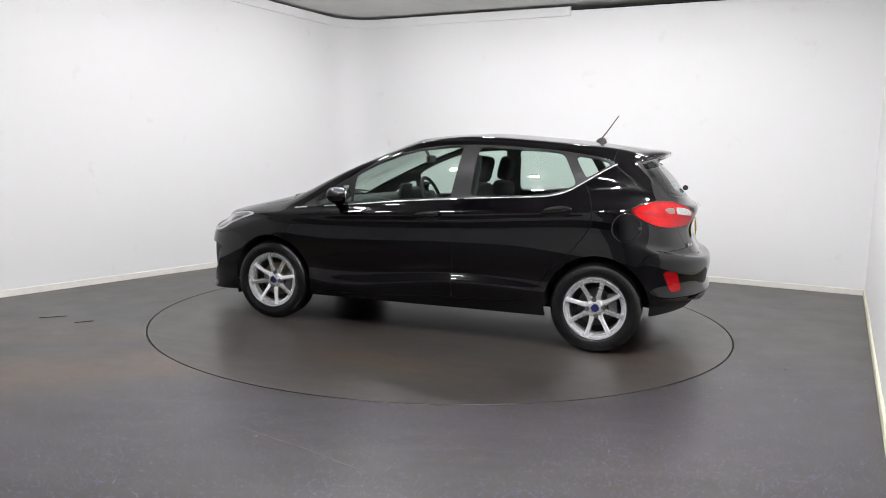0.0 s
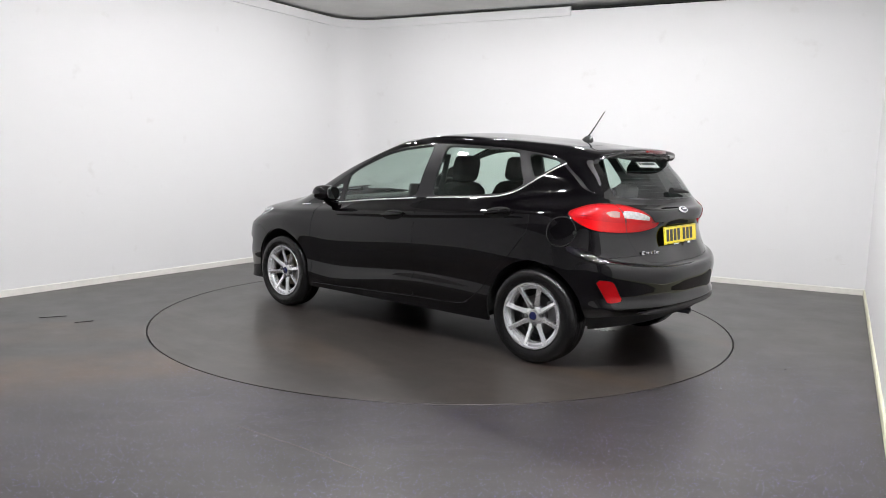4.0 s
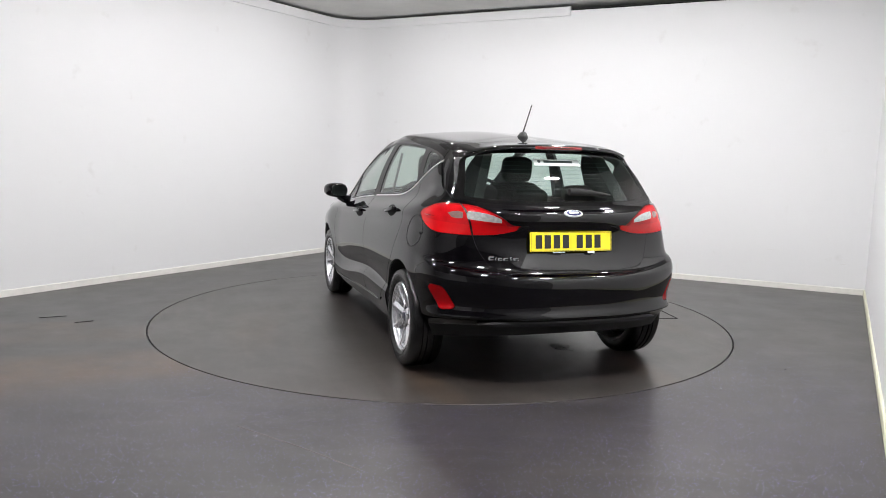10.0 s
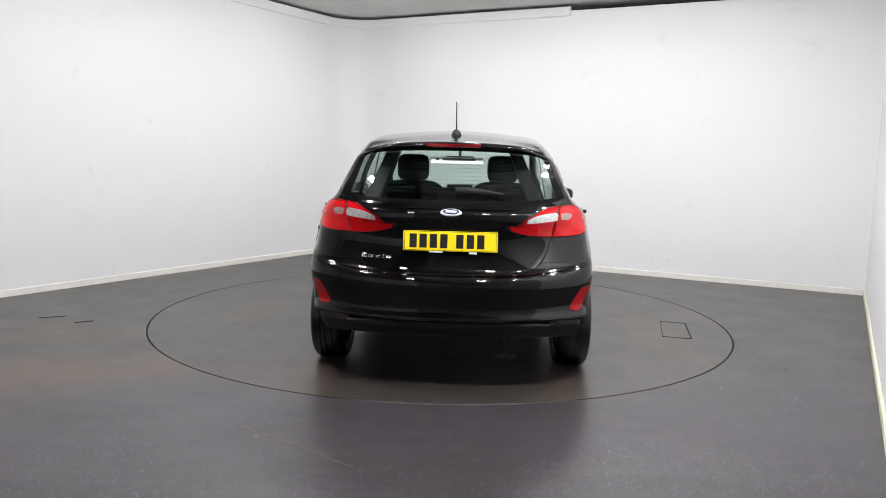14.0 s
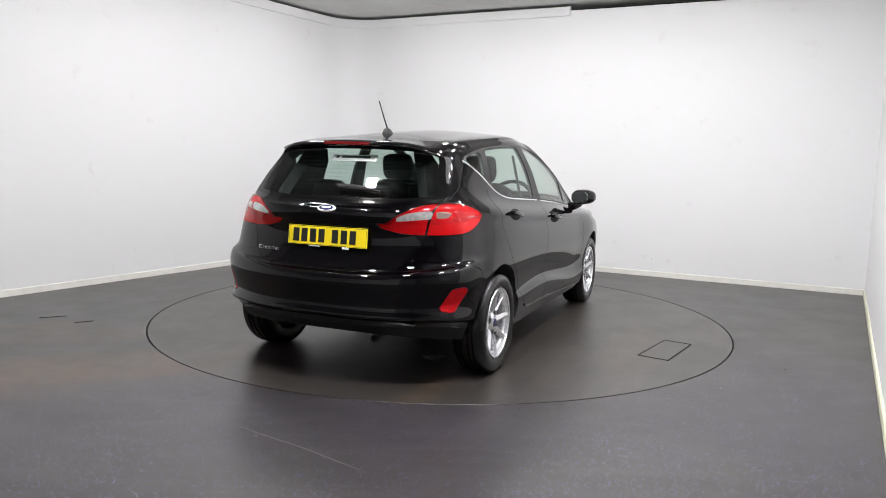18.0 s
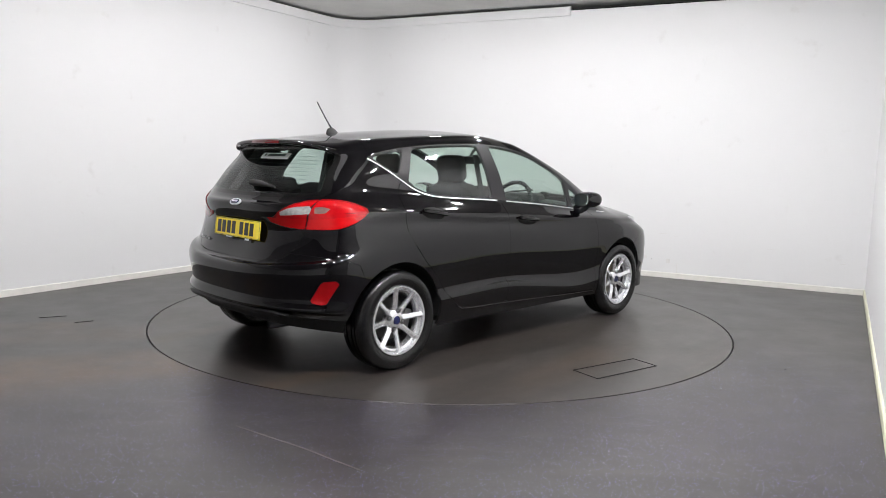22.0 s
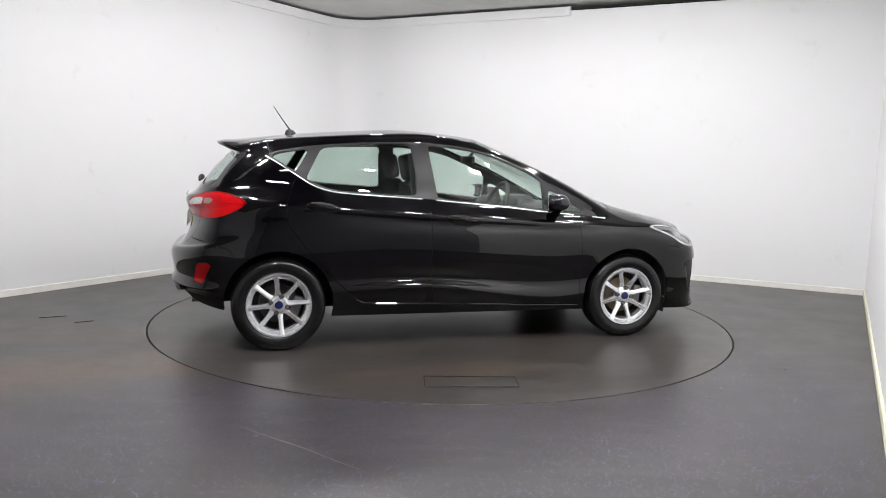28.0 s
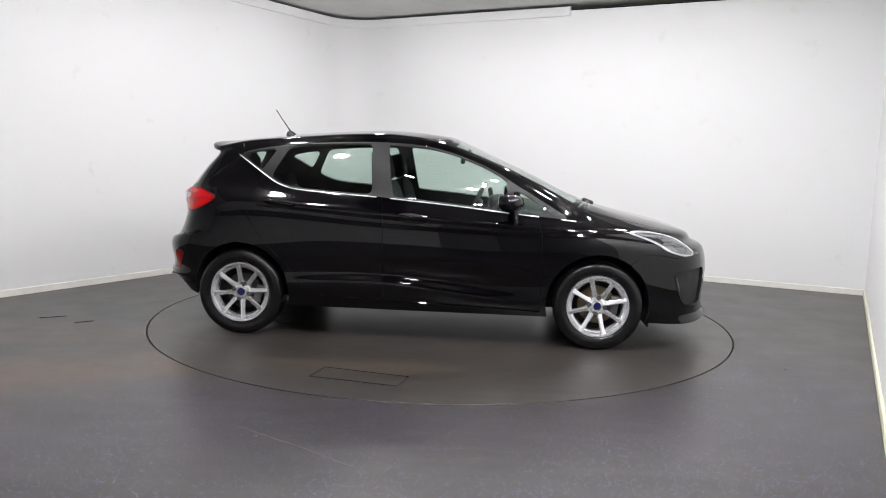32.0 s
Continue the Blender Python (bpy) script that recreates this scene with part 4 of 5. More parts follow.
def wheel_house(cx, sgn):
    """Arched liner round a wheel."""
    bm = bmesh.new()
    n = 24
    rows = []
    for k in range(n + 1):
        a = -0.08 + (math.pi + 0.16) * k / n
        x, z = cx + (ARCH_R + .004) * math.cos(a), 0.305 + (ARCH_R + .004) * math.sin(a)
        p, _ = shell.side(x, max(z, .25))
        rows.append([bm.verts.new((x, sgn * (p.y - 0.006), z)), bm.verts.new((x, sgn * 0.52, z))])
    hub = bm.verts.new((cx, sgn * 0.52, 0.30))
    for a, b in zip(rows, rows[1:]):
        bm.faces.new((a[0], b[0], b[1], a[1]))
        bm.faces.new((a[1], b[1], hub))
    return part("wheel_arch_liner", bm, DARK, car)


for cx in (0.0, 2.493):
    for sgn in BOTH:
        wheel_house(cx, sgn)

# ================= wheels =================
TYRE_R, RIM_R = 0.304, 0.207


def tyre_mesh():
    prof = [(RIM_R - .012, -.055), (RIM_R + .002, -.082), (RIM_R + .018, -.094), (.255, -.101), (.280, -.097), (.294, -.085), (.301, -.070), (.304, -.045),
            (.304, -.040), (.297, -.039), (.297, -.033), (.304, -.032), (.3045, -.012), (.297, -.011), (.297, -.004), (.3045, -.003), (.304, .03), (.297, .031),
            (.297, .037), (.304, .038), (.301, .070), (.294, .085), (.280, .097), (.255, .101), (RIM_R, .085), (RIM_R - .012, .055)]
    return lathe(prof, 64)


def rim_mesh():
    """Eight ridged spokes round a dished hub, with a double-stepped outer lip. Outer face at y < 0."""
    bm = lathe([(.168, -.03), (.171, -.060), (.1745, -.068), (.1840, -.072), (.1868, -.066), (.1905, -.064), (.1935, -.066), (.1965, -.082), (.2000, -.0905), (.2095, -.0915), (.2125, -.086), (.206, -.072)], 72)
    hub = lathe([(.0, -.060), (.030, -.062), (.050, -.060), (.064, -.052), (.073, -.034), (.070, .0)], 40)
    me = bpy.data.meshes.new("joining")
    hub.to_mesh(me)
    hub.free()
    bm.from_mesh(me)
    bpy.data.meshes.remove(me)
    for k in range(8):
        a = 2 * math.pi * (k + 0.5) / 8
        lean = 0.35 if k % 2 else -0.35
        ca, sa = math.cos(a), math.sin(a)
        rows = []
        for r, w, yo, d in ((.040, .034, -.052, .03), (.064, .0225, -.058, .03), (.085, .0178, -.064, .028), (.115, .0160, -.070, .026), (.15, .0162, -.076, .024), (.178, .0180, -.081, .02), (.1975, .0225, -.0855, .014)):
            prof = [(-w * .9, yo + d), (-w, yo + .012), (-w * (.30 - lean), yo + .0005), (w * (.30 + lean), yo), (w, yo + .012), (w * .9, yo + d)]
            rows.append([bm.verts.new((r * ca - t * sa, y, r * sa + t * ca)) for t, y in prof])
        for p, q in zip(rows, rows[1:]):
            for j in range(5):
                bm.faces.new((p[j], p[j + 1], q[j + 1], q[j]))
    return bm


def build_wheel(disc, disc_label):
    w = new("wheel")
    part("tyre", tyre_mesh(), RUBBER, w, "black road tyre")
    part("rim", rim_mesh(), ALLOY, w, "silver eight-spoke alloy rim")
    # barrel coloured dark for the shade inside the rim
    part("rim_barrel", lathe([(.168, .075), (.170, .0), (.1735, -.052), (.196, -.060), (.196, .075)], 64), ALLOY_SHADE, w, "inner barrel of the rim, its shade put into the dark colour")
    part("centre_cap", lathe([(.0, -.0685), (.022, -.068), (.0265, -.064), (.027, -.05)], 32), CAP_BLUE, w, "dark blue centre cap")
    part("cap_ring", lathe([(.027, -.052), (.0275, -.0665), (.0305, -.0655), (.032, -.052)], 32), CHROME, w)
    for k in range(4):
        a = math.pi / 2 * k
        bolt = lathe([(0, -.070), (.0085, -.070), (.0105, -.066), (.0105, -.045)], 6)
        part("wheel_nut", bolt, NUT, w, at=Matrix.Translation((.057 * math.cos(a), 0, .057 * math.sin(a))))
        part("nut_recess", lathe([(.0095, -.0610), (.0155, -.0640), (.0170, -.052)], 16), ALLOY_SHADE, w, at=Matrix.Translation((.057 * math.cos(a), 0, .057 * math.sin(a))))
    part("valve", tube([(.150, -.055, .078), (.158, -.072, .082)], .005, 8), PLASTIC, w)
    part("brake_disc", lathe([(.0, .0), (.125, .0), (.130, .004), (.130, .018), (.0, .018)], 40), disc, w, disc_label)
    part("brake_backing", lathe([(.0, .03), (.19, .03), (.19, .05)], 32), DARK, w)
    part("caliper", rbox((.06, .06, .13), .012, pose(.115, 0.0, 0.02)), NUT, w, "grey brake caliper")
    return w


WHEELS = {0.0: build_wheel(DRUM, "dark grey rear brake"), 2.493: build_wheel(STEEL, "rust-tinged brake disc")}
SPIN = {(0.0, -1): 17.5, (2.493, -1): 8.5, (0.0, 1): -9, (2.493, 1): 11.5}
for (cx, sgn), spin in SPIN.items():
    m = Matrix.Translation((cx, sgn * 0.745, TYRE_R - 0.004)) @ pose(0, 0, 0, 0, 0, 0 if sgn < 0 else 180) @ pose(0, 0, 0, 0, spin, 0)
    if sgn < 0:
        WHEELS[cx].matrix_basis, WHEELS[cx].parent = m, car
    else:
        copy_thing(WHEELS[cx], m).parent = car

# ================= body details =================


def along_side(points, sgn, out=0.0):
    """Points on the skin's side, a little outside it, with their normals."""
    res = []
    for x, z in points:
        p, n = shell.side(x, z)
        p = p + n * out
        res.append((Vector((p.x, p.y * sgn, p.z)), Vector((n.x, n.y * sgn, n.z))))
    return res


def strip(points, width, thick, sgn, out=0.0):
    """A thin raised moulding along the skin."""
    bm = bmesh.new()
    data = along_side(points, sgn, out)
    rows = []
    for i, (p, n) in enumerate(data):
        d = (data[min(i + 1, len(data) - 1)][0] - data[max(i - 1, 0)][0]).normalized()
        s_ = n.cross(d).normalized() * width / 2
        rows.append([bm.verts.new(p - s_ - n * .004), bm.verts.new(p - s_ * .9 + n * thick * .6), bm.verts.new(p - s_ * .4 + n * thick), bm.verts.new(p + s_ * .4 + n * thick), bm.verts.new(p + s_ * .9 + n * thick * .6), bm.verts.new(p + s_ - n * .004)])
    for a, b in zip(rows, rows[1:]):
        for k in range(5):
            bm.faces.new((a[k], a[k + 1], b[k + 1], b[k]))
    bm.faces.new(rows[0])
    bm.faces.new(rows[-1][::-1])
    return bm


def resample(pts, step=0.03):
    out = [pts[0]]
    for (ax, az), (bx, bz) in zip(pts, pts[1:]):
        n = max(1, int(math.hypot(bx - ax, bz - az) / step))
        out += [(ax + (bx - ax) * k / n, az + (bz - az) * k / n) for k in range(1, n + 1)]
    return out


def door_of(kind, sgn):
    for o in car.children:
        if o.name.split(".")[0] == kind and o.data.vertices[0].co.y * sgn > 0:
            return o


low = smooth_line([(x, z - .004) for x, z in DLO_LOW], 1, closed=False)
rear_part = [p for p in low if p[0] < 0.99]
front_part = [p for p in low if 1.0 < p[0] < 2.08]
wing_part = [p for p in low if p[0] > 2.09]
for sgn in BOTH:
    fd, rd = door_of("front_door", sgn), door_of("rear_door", sgn)
    part("chrome_strip", strip(resample(rear_part), .009, .004, sgn), CHROME_SATIN, rd, "bright chrome waist strip")
    part("chrome_strip", strip(resample(front_part), .009, .004, sgn), CHROME_SATIN, fd, "bright chrome waist strip")
    part("chrome_strip", strip(resample(wing_part + [(2.33, .868)]), .011, .004, sgn), CHROME_SATIN, door_of("front_wing", sgn), "bright chrome waist strip")
    # handles: cup's shade painted as a dark dome behind, bowed grip before it
    for door, cx, cz, tilt in ((fd, 1.215, .858, 6), (rd, .285, .935, 8)):
        (p, n), = along_side([(cx, cz)], sgn)
        base = Matrix.Translation(p) @ pose(0, 0, 0, 0, tilt, 0)
        cup = bmesh.new()
        bmesh.ops.create_uvsphere(cup, u_segments=24, v_segments=10, radius=1.0)
        bmesh.ops.scale(cup, vec=(.108, .007, .036), verts=cup.verts)
        handle = part("door_handle", rbox((.205, .015, .025), .007, pose(0, sgn * .021, .006), 3), PAINT, door, "black door pull handle", at=base)
        part("handle_cup", cup, DARK, door, "dark dome standing in for the shaded cup behind the handle", at=base)
        for ex in (-.092, .092):
            part("handle_foot", rbox((.030, .024, .023), .007, pose(ex, sgn * .010, .006)), PAINT, door, at=base)
    # mirror
    mx, mz = 1.885, .985
    head_bm = bmesh.new()
    bmesh.ops.create_cube(head_bm, size=1.0)
    bmesh.ops.subdivide_edges(head_bm, edges=head_bm.edges[:], cuts=3, use_grid_fill=True)
    for v in head_bm.verts:
        x, y, z = v.co * 2
        r = (abs(x) ** 3.2 + abs(y) ** 3.2 + abs(z) ** 3.2) ** (1 / 3.2)
        x, y, z = x / r, y / r, z / r
        taper = 1 - .16 * max(0, y)
        v.co = (max(-.066, x * .085 * (1 - .20 * abs(z))), y * .092, z * .062 * taper)
    base = Matrix.Translation((mx, sgn * .898, mz)) @ (Matrix.Diagonal((1, sgn, 1, 1))) @ pose(0, 0, 0, 3, 0, 16)
    bmesh.ops.transform(head_bm, matrix=base, verts=head_bm.verts)
    mirror = part("door_mirror", head_bm, PAINT, fd, "glossy black door mirror housing")
    glass_bm = lathe([(0, -.004), (.985, -.004), (1.0, 0)], 40)
    for v in glass_bm.verts:
        x, y, z = v.co
        k = (abs(x) ** 3 + abs(z) ** 3) ** (1 / 3) / max(1e-6, math.hypot(x, z))
        k = 1 / k if math.hypot(x, z) > 1e-6 else 1
        v.co = (y - .074, x * .070 * k, z * .046 * k)
    bmesh.ops.transform(glass_bm, matrix=base @ Matrix.Translation((-.074, 0, 0)) @ pose(0, 0, 0, 0, 3, -6) @ Matrix.Translation((.074, 0, 0)), verts=glass_bm.verts)
    part("mirror_glass", glass_bm, MIRROR, mirror, "convex mirror glass")
    stalk = tube([(mx + .02, sgn * .775, mz - .085), (mx + .02, sgn * .82, mz - .075), (mx + .015, sgn * .87, mz - .05)], .03, 12, [.040, .034, .030])
    part("mirror_arm", stalk, PAINT, mirror, "short mirror arm")
    # rear lamp rib lines, mud flaps
    part("mud_flap", rbox((.012, .28, .11), .004, pose(2.85, sgn * .63, .215, 0, 12, 0)), DARK, car, "short black air deflector before the wheel")

for sgn in BOTH:
    line = [(.50, .325), (.545, .304), (.64, .296), (1.03, .283), (1.42, .270), (1.81, .257), (2.10, .249)]
    part("sill_moulding", strip(resample(line, .05), .012, .007, sgn), PAINT, door_of("sill", sgn), "thin raised edge under the doors")

for sgn in BOTH:
    pts = [p - n * .012 for p, n in along_side([(3.025, .505), (3.035, .47), (3.05, .42), (3.06, .385)], sgn)]
    # grey metal puts the white wall's reflection into the blade's colour
    part("bay_blade", tube(pts, .006, 8, [.003, .006, .006, .002]), NUT, front_bumper, "slim blade in the fog lamp bay, grey for the reflection on it")

# fuel flap, on the left only
part("fuel_flap_rim", strip(FUEL + FUEL[:1], .013, .0016, 1), PAINT, door_of("rear_quarter_panel", 1), "raised edge of the round fuel flap")
ring = strip(FUEL + FUEL[:1], .0045, .0022, 1)
(fp, fn), = along_side([(-.264, .846)], 1)
finger = lathe([(0, -.008), (.008, -.007), (.012, -.002), (.012, .004)], 16)
part("flap_finger_rest", finger, DARK, door_of("rear_quarter_panel", 1), "small dark finger rest of the fuel flap", at=Matrix.Translation(fp) @ pose(0, 0, 0, 0, 0, math.degrees(math.atan2(fn.y, fn.x)) + 90))
part("fuel_flap_gap", ring, DARK, door_of("rear_quarter_panel", 1), "round fuel flap outline")

# spoiler lamp, aerial, wiper
part("high_brake_lamp", rbox((.02, .31, .020), .006, pose(-.383, 0, 1.348, 0, 0, 0), 2), RED_DEEP, tailgate, "dark red high-level brake lamp")
aerial_base = lathe([(.0, .034), (.012, .034), (.022, .026), (.030, .010), (.034, .0), (.034, -.02)], 20, "z")
for v in aerial_base.verts:
    v.co.x = v.co.x * 1.35 + v.co.z * -.35
aerial = part("roof_aerial", aerial_base, PLASTIC, roof, "black roof aerial", at=Matrix.Translation((.128, 0, roof_z(.128, 0) - .002)))
part("mast", tube([(0, 0, .02), (-.055, 0, .095), (-.125, 0, .198)], .0035, 8, [.006, .0042, .0035]), PLASTIC, aerial)

blade = [shell.rear(y, 1.066 + .02 * (1 - (y / .3) ** 2)) for y in np.linspace(.02, .285, 8)]
bm = tube([Vector((p.x, -p.y, p.z)) + Vector((n.x, -n.y, n.z)) * .022 for p, n in blade], .008, 10, [.019, .020, .0185, .017, .015, .012, .009, .006])
part("rear_wiper", bm, DARK, tailgate, "black rear wiper lying across the glass")

# badge, script, plate
bp, bn = shell.rear(0.0, .978)
tilt = math.degrees(math.asin(bn.z))
oval = lathe([(0, -.008), (.052, -.008), (.058, -.004), (.060, 0)], 40)
for v in oval.verts:
    v.co.z *= .42
seat = Matrix.Translation(bp + bn * .004) @ pose(0, 0, 0, 0, tilt, 0) @ pose(0, 0, 0, 0, 0, -90)
badge = part("badge", oval, CHROME_SATIN, tailgate, "oval chrome and blue badge", at=seat)
inner = lathe([(0, -.0095), (.043, -.0095), (.046, -.008)], 36)
for v in inner.verts:
    v.co.z *= .40
part("badge_field", inner, CAP_BLUE, badge)
sq = rbox((.058, .004, .012), .003, pose(0, -.010, .001))
part("badge_mark", sq, CHROME_SATIN, badge)
sp0, sn0 = shell.rear(.395, .725)
yaw = math.degrees(math.atan2(-sn0.y, -sn0.x))
bars = bmesh.new()
for u, w, h, dz, lean in ((-.084, .030, .024, .003, 14), (-.056, .009, .018, 0, 14), (-.033, .026, .016, -.001, 8), (-.002, .026, .016, -.001, 8), (.028, .012, .022, .002, 14), (.058, .034, .016, -.001, 8)):
    rbox((.005, w, h * .32), .002, pose(0, -u, dz + h * .34), 1, bars)
    rbox((.005, w * .32, h), .002, pose(0, -u + w * .3, dz, lean, 0, 0), 1, bars)
    rbox((.005, w, h * .28), .002, pose(0, -u, dz - h * .30), 1, bars)
part("model_lettering", bars, CHROME, tailgate, "small chrome lettering as plain bars", at=Matrix.Translation(sp0 + sn0 * .004) @ pose(0, 0, 0, 0, 4, yaw))

plate_at = Matrix.Translation((-.592, 0, .822)) @ pose(0, 0, 0, 0, 6, 0)
plate = part("number_plate", rbox((.004, .520, .111), .0018, None, 1), PLATE_YELLOW, tailgate, "yellow rear number plate with plain black bars", at=plate_at)
for y in (-.205, -.150, -.093, -.036, .052, .110, .167):
    part("plate_bar", rbox((.002, .040, .076), .0006, pose(-.0028, -y, 0), 1), PLATE_BLACK, plate)
border = bmesh.new()
for y, z, w, h in ((0, .051, .506, .002), (0, -.051, .506, .002), (.252, 0, .002, .1), (-.252, 0, .002, .1)):
    rbox((.001, w, h), .0002, pose(-.0022, y, z), 1, border)
part("plate_border", border, PLATE_BLACK, plate)
part("plate_sticker", rbox((.002, .045, .012), .0005, pose(-.003, -.125, -.062), 1), STICKER, plate)
part("plate_footer", rbox((.002, .075, .006), .0005, pose(-.003, .08, -.060), 1), STICKER, plate)

# satin strip across the foot of the rear bumper
strip_bm = bmesh.new()
foot = []
for k in range(41):
    y = -.56 + .028 * k
    x = -.690 + .20 * y * y + .25 * max(0, abs(y) - .42) ** 1.5
    fade = min(1.0, (0.56 - abs(y)) / 0.10 + 0.15)
    foot.append([strip_bm.verts.new((x + dx, y, .372 + dz * fade)) for dx, dz in ((.03, .020), (-.004, .017), (-.010, .006), (-.006, -.012), (.04, -.020))])
for a, b in zip(foot, foot[1:]):
    for k in range(4):
        strip_bm.faces.new((a[k], a[k + 1], b[k + 1], b[k]))
part("bumper_strip", strip_bm, TRIM, rear_bumper, "satin black strip across the bumper's foot")

# exhaust
pipe = lathe([(.024, .0), (.024, .16), (.020, .16), (.020, .0)], 24)
part("exhaust_pipe", pipe, NUT, car, "short steel exhaust pipe", at=Matrix.Translation((-.57, -.30, .262)) @ pose(0, 0, 0, 0, 0, -90))

# ================= inside =================


def cushion(size, m, bulge=0.25):
    bm = bmesh.new()
    bmesh.ops.create_cube(bm, size=1.0)
    bmesh.ops.subdivide_edges(bm, edges=bm.edges[:], cuts=5, use_grid_fill=True)
    for v in bm.verts:
        x, y, z = v.co * 2
        r = (abs(x) ** 4.5 + abs(y) ** 4.5 + abs(z) ** 4.5) ** (1 / 4.5)
        v.co = (x / r * size[0] / 2, y / r * size[1] / 2, z / r * size[2] / 2)
    bmesh.ops.transform(bm, matrix=m, verts=bm.verts)
    return bm


def headrest(parent, x, y, z, w, h, lean):
    hr = part("headrest", cushion((.105, w, h), pose(x, y, z, 0, lean, 0)), FABRIC, parent, "dark cloth headrest")
    for dy in (-.05, .05):
        part("headrest_post", tube([(x + .0, y + dy, z - h * .4), (x + .02, y + dy, z - h * .4 - .12)], .006, 8), CHROME, hr)


for sgn in BOTH:
    y = sgn * .335
    seat_root = part("front_seat", cushion((.14, .50, .62), pose(1.03, y, .80, 0, -14, 0)), FABRIC, car, "charcoal cloth front seat")
    part("seat_cushion", cushion((.52, .50, .16), pose(1.24, y, .46, 0, -4, 0)), FABRIC, seat_root)
    headrest(seat_root, .945, y, 1.200, .235, .195, -12)
bench = part("rear_seat", cushion((.14, 1.22, .62), pose(.10, 0, .745, 0, -22, 0)), FABRIC, car, "charcoal cloth rear bench seat")
part("seat_cushion", cushion((.52, 1.22, .16), pose(.40, 0, .46, 0, -4, 0)), FABRIC, bench)
for y in (.36, -.36):
    headrest(bench, -.02, y, 1.055, .25, .12, -15)
part("headrest", cushion((.09, .22, .09), pose(-.025, 0, 1.045, 0, -15, 0)), FABRIC, bench, "low middle headrest")
part("parcel_shelf", rbox((.42, 1.10, .02), .008, pose(-.27, 0, 1.005)), CABIN, car, "dark parcel shelf")
dash = part("dashboard", cushion((.62, 1.36, .26), pose(2.02, 0, .83, 0, 6, 0)), CABIN, car, "dark moulded dashboard")
part("instrument_hood", cushion((.16, .34, .12), pose(1.80, -.345, .955)), CABIN, dash)
part("screen", rbox((.03, .22, .14), .01, pose(1.73, 0, .985, 0, -12, 0)), CABIN, dash)
wheel_bm = bmesh.new()
R0, r0 = .182, .016
rings = []
for k in range(36):
    a = 2 * math.pi * k / 36
    rings.append([wheel_bm.verts.new(((r0 * math.sin(b * math.pi / 4)), (R0 + r0 * math.cos(b * math.pi / 4)) * math.cos(a), (R0 + r0 * math.cos(b * math.pi / 4)) * math.sin(a))) for b in range(8)])
for k in range(36):
    for b in range(8):
        wheel_bm.faces.new((rings[k][b], rings[k][(b + 1) % 8], rings[(k + 1) % 36][(b + 1) % 8], rings[(k + 1) % 36][b]))
steer_at = Matrix.Translation((1.615, -.355, .93)) @ pose(0, 0, 0, 0, 24, 0)
steering = part("steering_wheel", wheel_bm, CABIN, car, "black steering wheel", at=steer_at)
part("steering_boss", cushion((.07, .16, .13), pose(.015, 0, 0)), CABIN, steering)
for yy, zz, w, h in ((.11, 0, .14, .03), (-.11, 0, .14, .03), (0, -.11, .04, .14)):
    part("steering_spoke", rbox((.02, w, h), .008, pose(.01, yy, zz)), CABIN, steering)
im = part("inner_mirror", rbox((.03, .235, .062), .018, pose(1.50, 0, 1.262, 0, 6, 6), 3), CABIN, car, "dark interior mirror")
part("mirror_stem", tube([(1.51, 0, 1.28), (1.56, 0, 1.345)], .012, 8), CABIN, im)
for sgn in BOTH:
    part("seat_belt", rbox((.05, .004, .62), .001, pose(.93, sgn * .655, 1.0, sgn * 12, -4, 0), 1), CABIN, car, "dark seat belt")

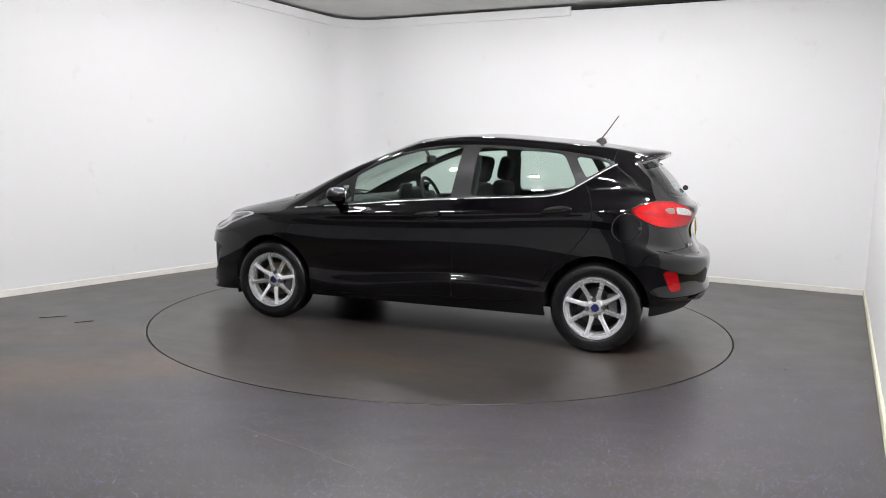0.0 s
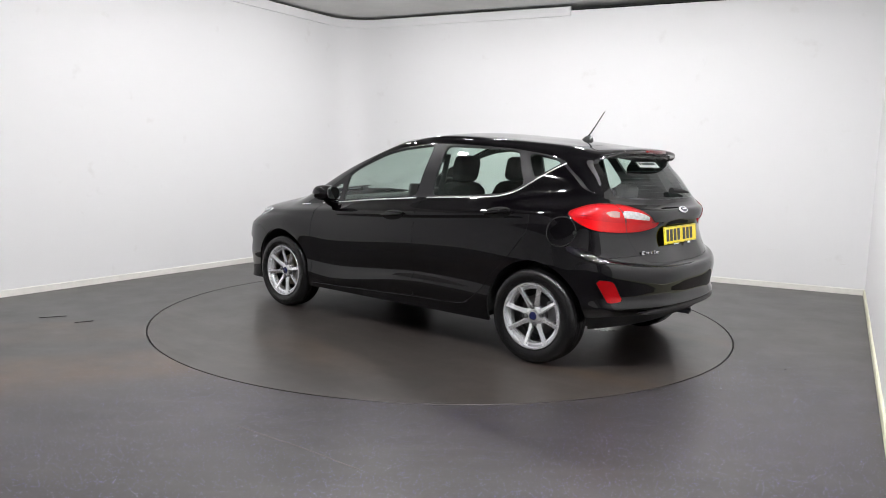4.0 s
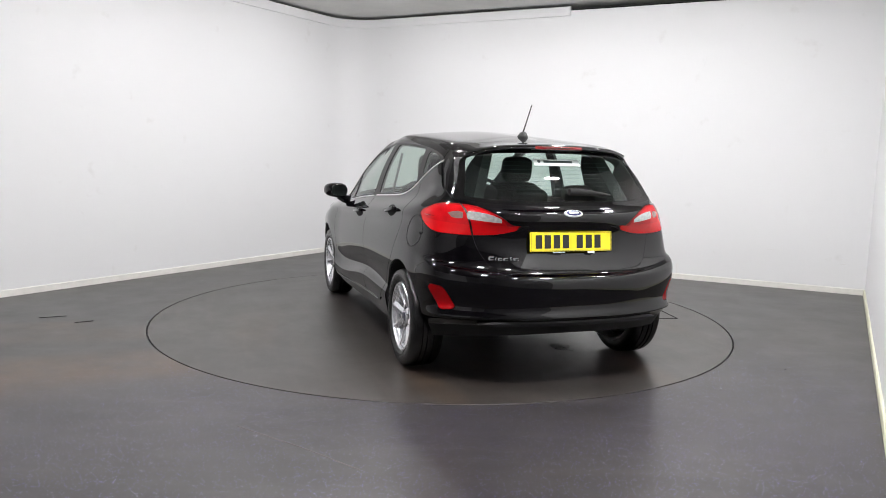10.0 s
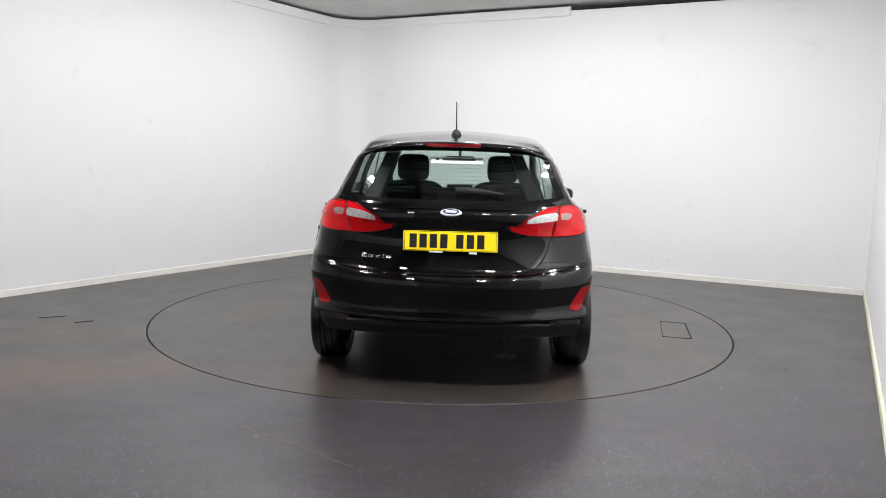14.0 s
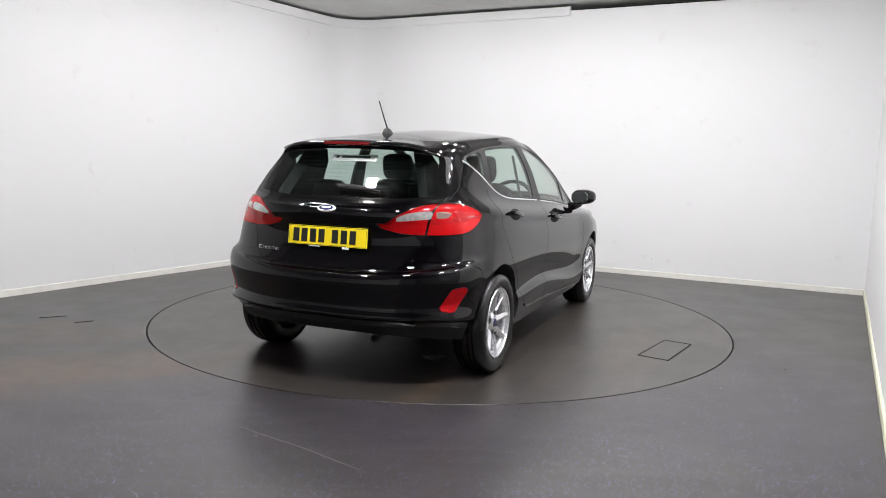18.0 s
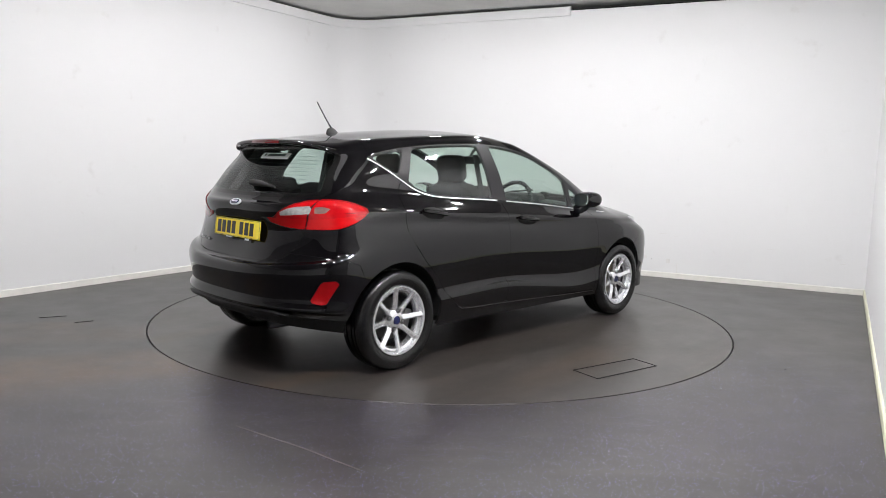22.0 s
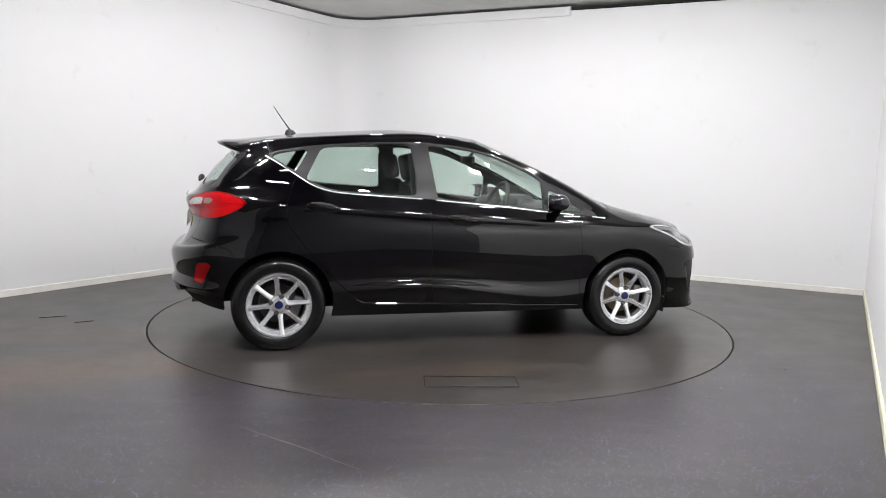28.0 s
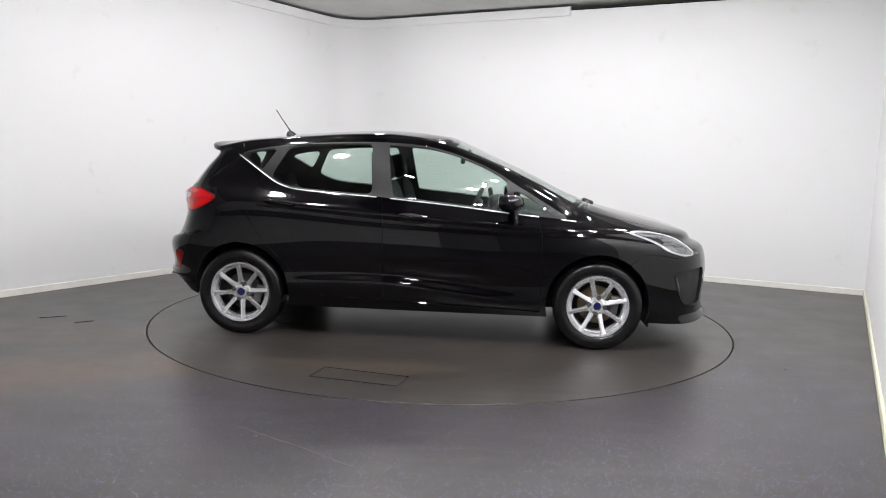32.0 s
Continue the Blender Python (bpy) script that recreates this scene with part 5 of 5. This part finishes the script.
for sgn in BOTH:
    bm = bmesh.new()
    prof = [(-.37, 1.0), (.0, .99), (-.035, 1.235), (-.10, 1.315), (-.21, 1.305)]
    a = [bm.verts.new((x, sgn * (.53 - .42 * (z - 1.0)), z)) for x, z in prof]
    b = [bm.verts.new((x + .03, sgn * (.455 - .40 * (z - 1.0)), z)) for x, z in prof]
    bm.faces.new(a), bm.faces.new(b[::-1])
    for k in range(5):
        bm.faces.new((a[k], a[(k + 1) % 5], b[(k + 1) % 5], b[k]))
    part("pillar_trim", bm, DARK, car, "dark rear pillar trim inside the cabin")

# window sticker on the rear glass: bars only
sgp, sgn_n = shell.rear(0.0, 1.262)
st_at = Matrix.Translation(sgp + sgn_n * .002) @ pose(0, 0, 0, 0, math.degrees(math.asin(sgn_n.z)), 0)
stick = part("window_sticker", rbox((.001, .30, .05), .0003, pose(0, -.02, 0), 1), STICKER, tailgate, "pale dealer sticker with plain bars", at=st_at)
part("sticker_bar", rbox((.001, .19, .018), .0003, pose(-.0015, -.03, .006), 1), STICKER_INK, stick)
part("sticker_dot", lathe([(0, -.0005), (.011, -.0005), (.011, .0)], 16), STICKER_INK, stick, at=pose(-.0015, .095, .006, 0, 0, -90))
for k in range(9):
    z = 1.09 + k * .022
    row = [shell.rear(y, z) for y in np.linspace(0, .45, 6)]
    pts = [Vector((p.x, -p.y, p.z)) - Vector((n.x, -n.y, n.z)) * .004 for p, n in row[::-1]] + [p - n * .004 for p, n in row[1:]]
    part("heater_wire", tube(pts, .0007, 4), STICKER_INK, tailgate)

# front wipers
for pts in (((2.475, -.05, .968), (2.41, -.33, .972), (2.35, -.60, .950)), ((2.47, .50, .940), (2.40, .25, .985), (2.33, -.02, 1.012))):
    part("front_wiper", tube(pts, .009, 8, [.013, .009, .007]), PLASTIC, car, "black front wiper arm")
part("wiper_pivot", rbox((.09, .07, .04), .015, pose(2.47, -.06, .968, 0, 20, 0), 2), PLASTIC, car)


# ================= movement =================
def motions():
    table_rows, car_rows = [], []
    for k in range(17):
        t = 2.0 * k
        turn = table_turn(t)
        m = pose(0, 0, 0, 0, 0, turn)
        table_rows.append((t, m))
        car_rows.append((t, Matrix.Translation(m @ AXLE) @ pose(0, 0, 0, 0, 0, turn)))
    walk(turntable, table_rows)
    walk(car, car_rows)


motions()
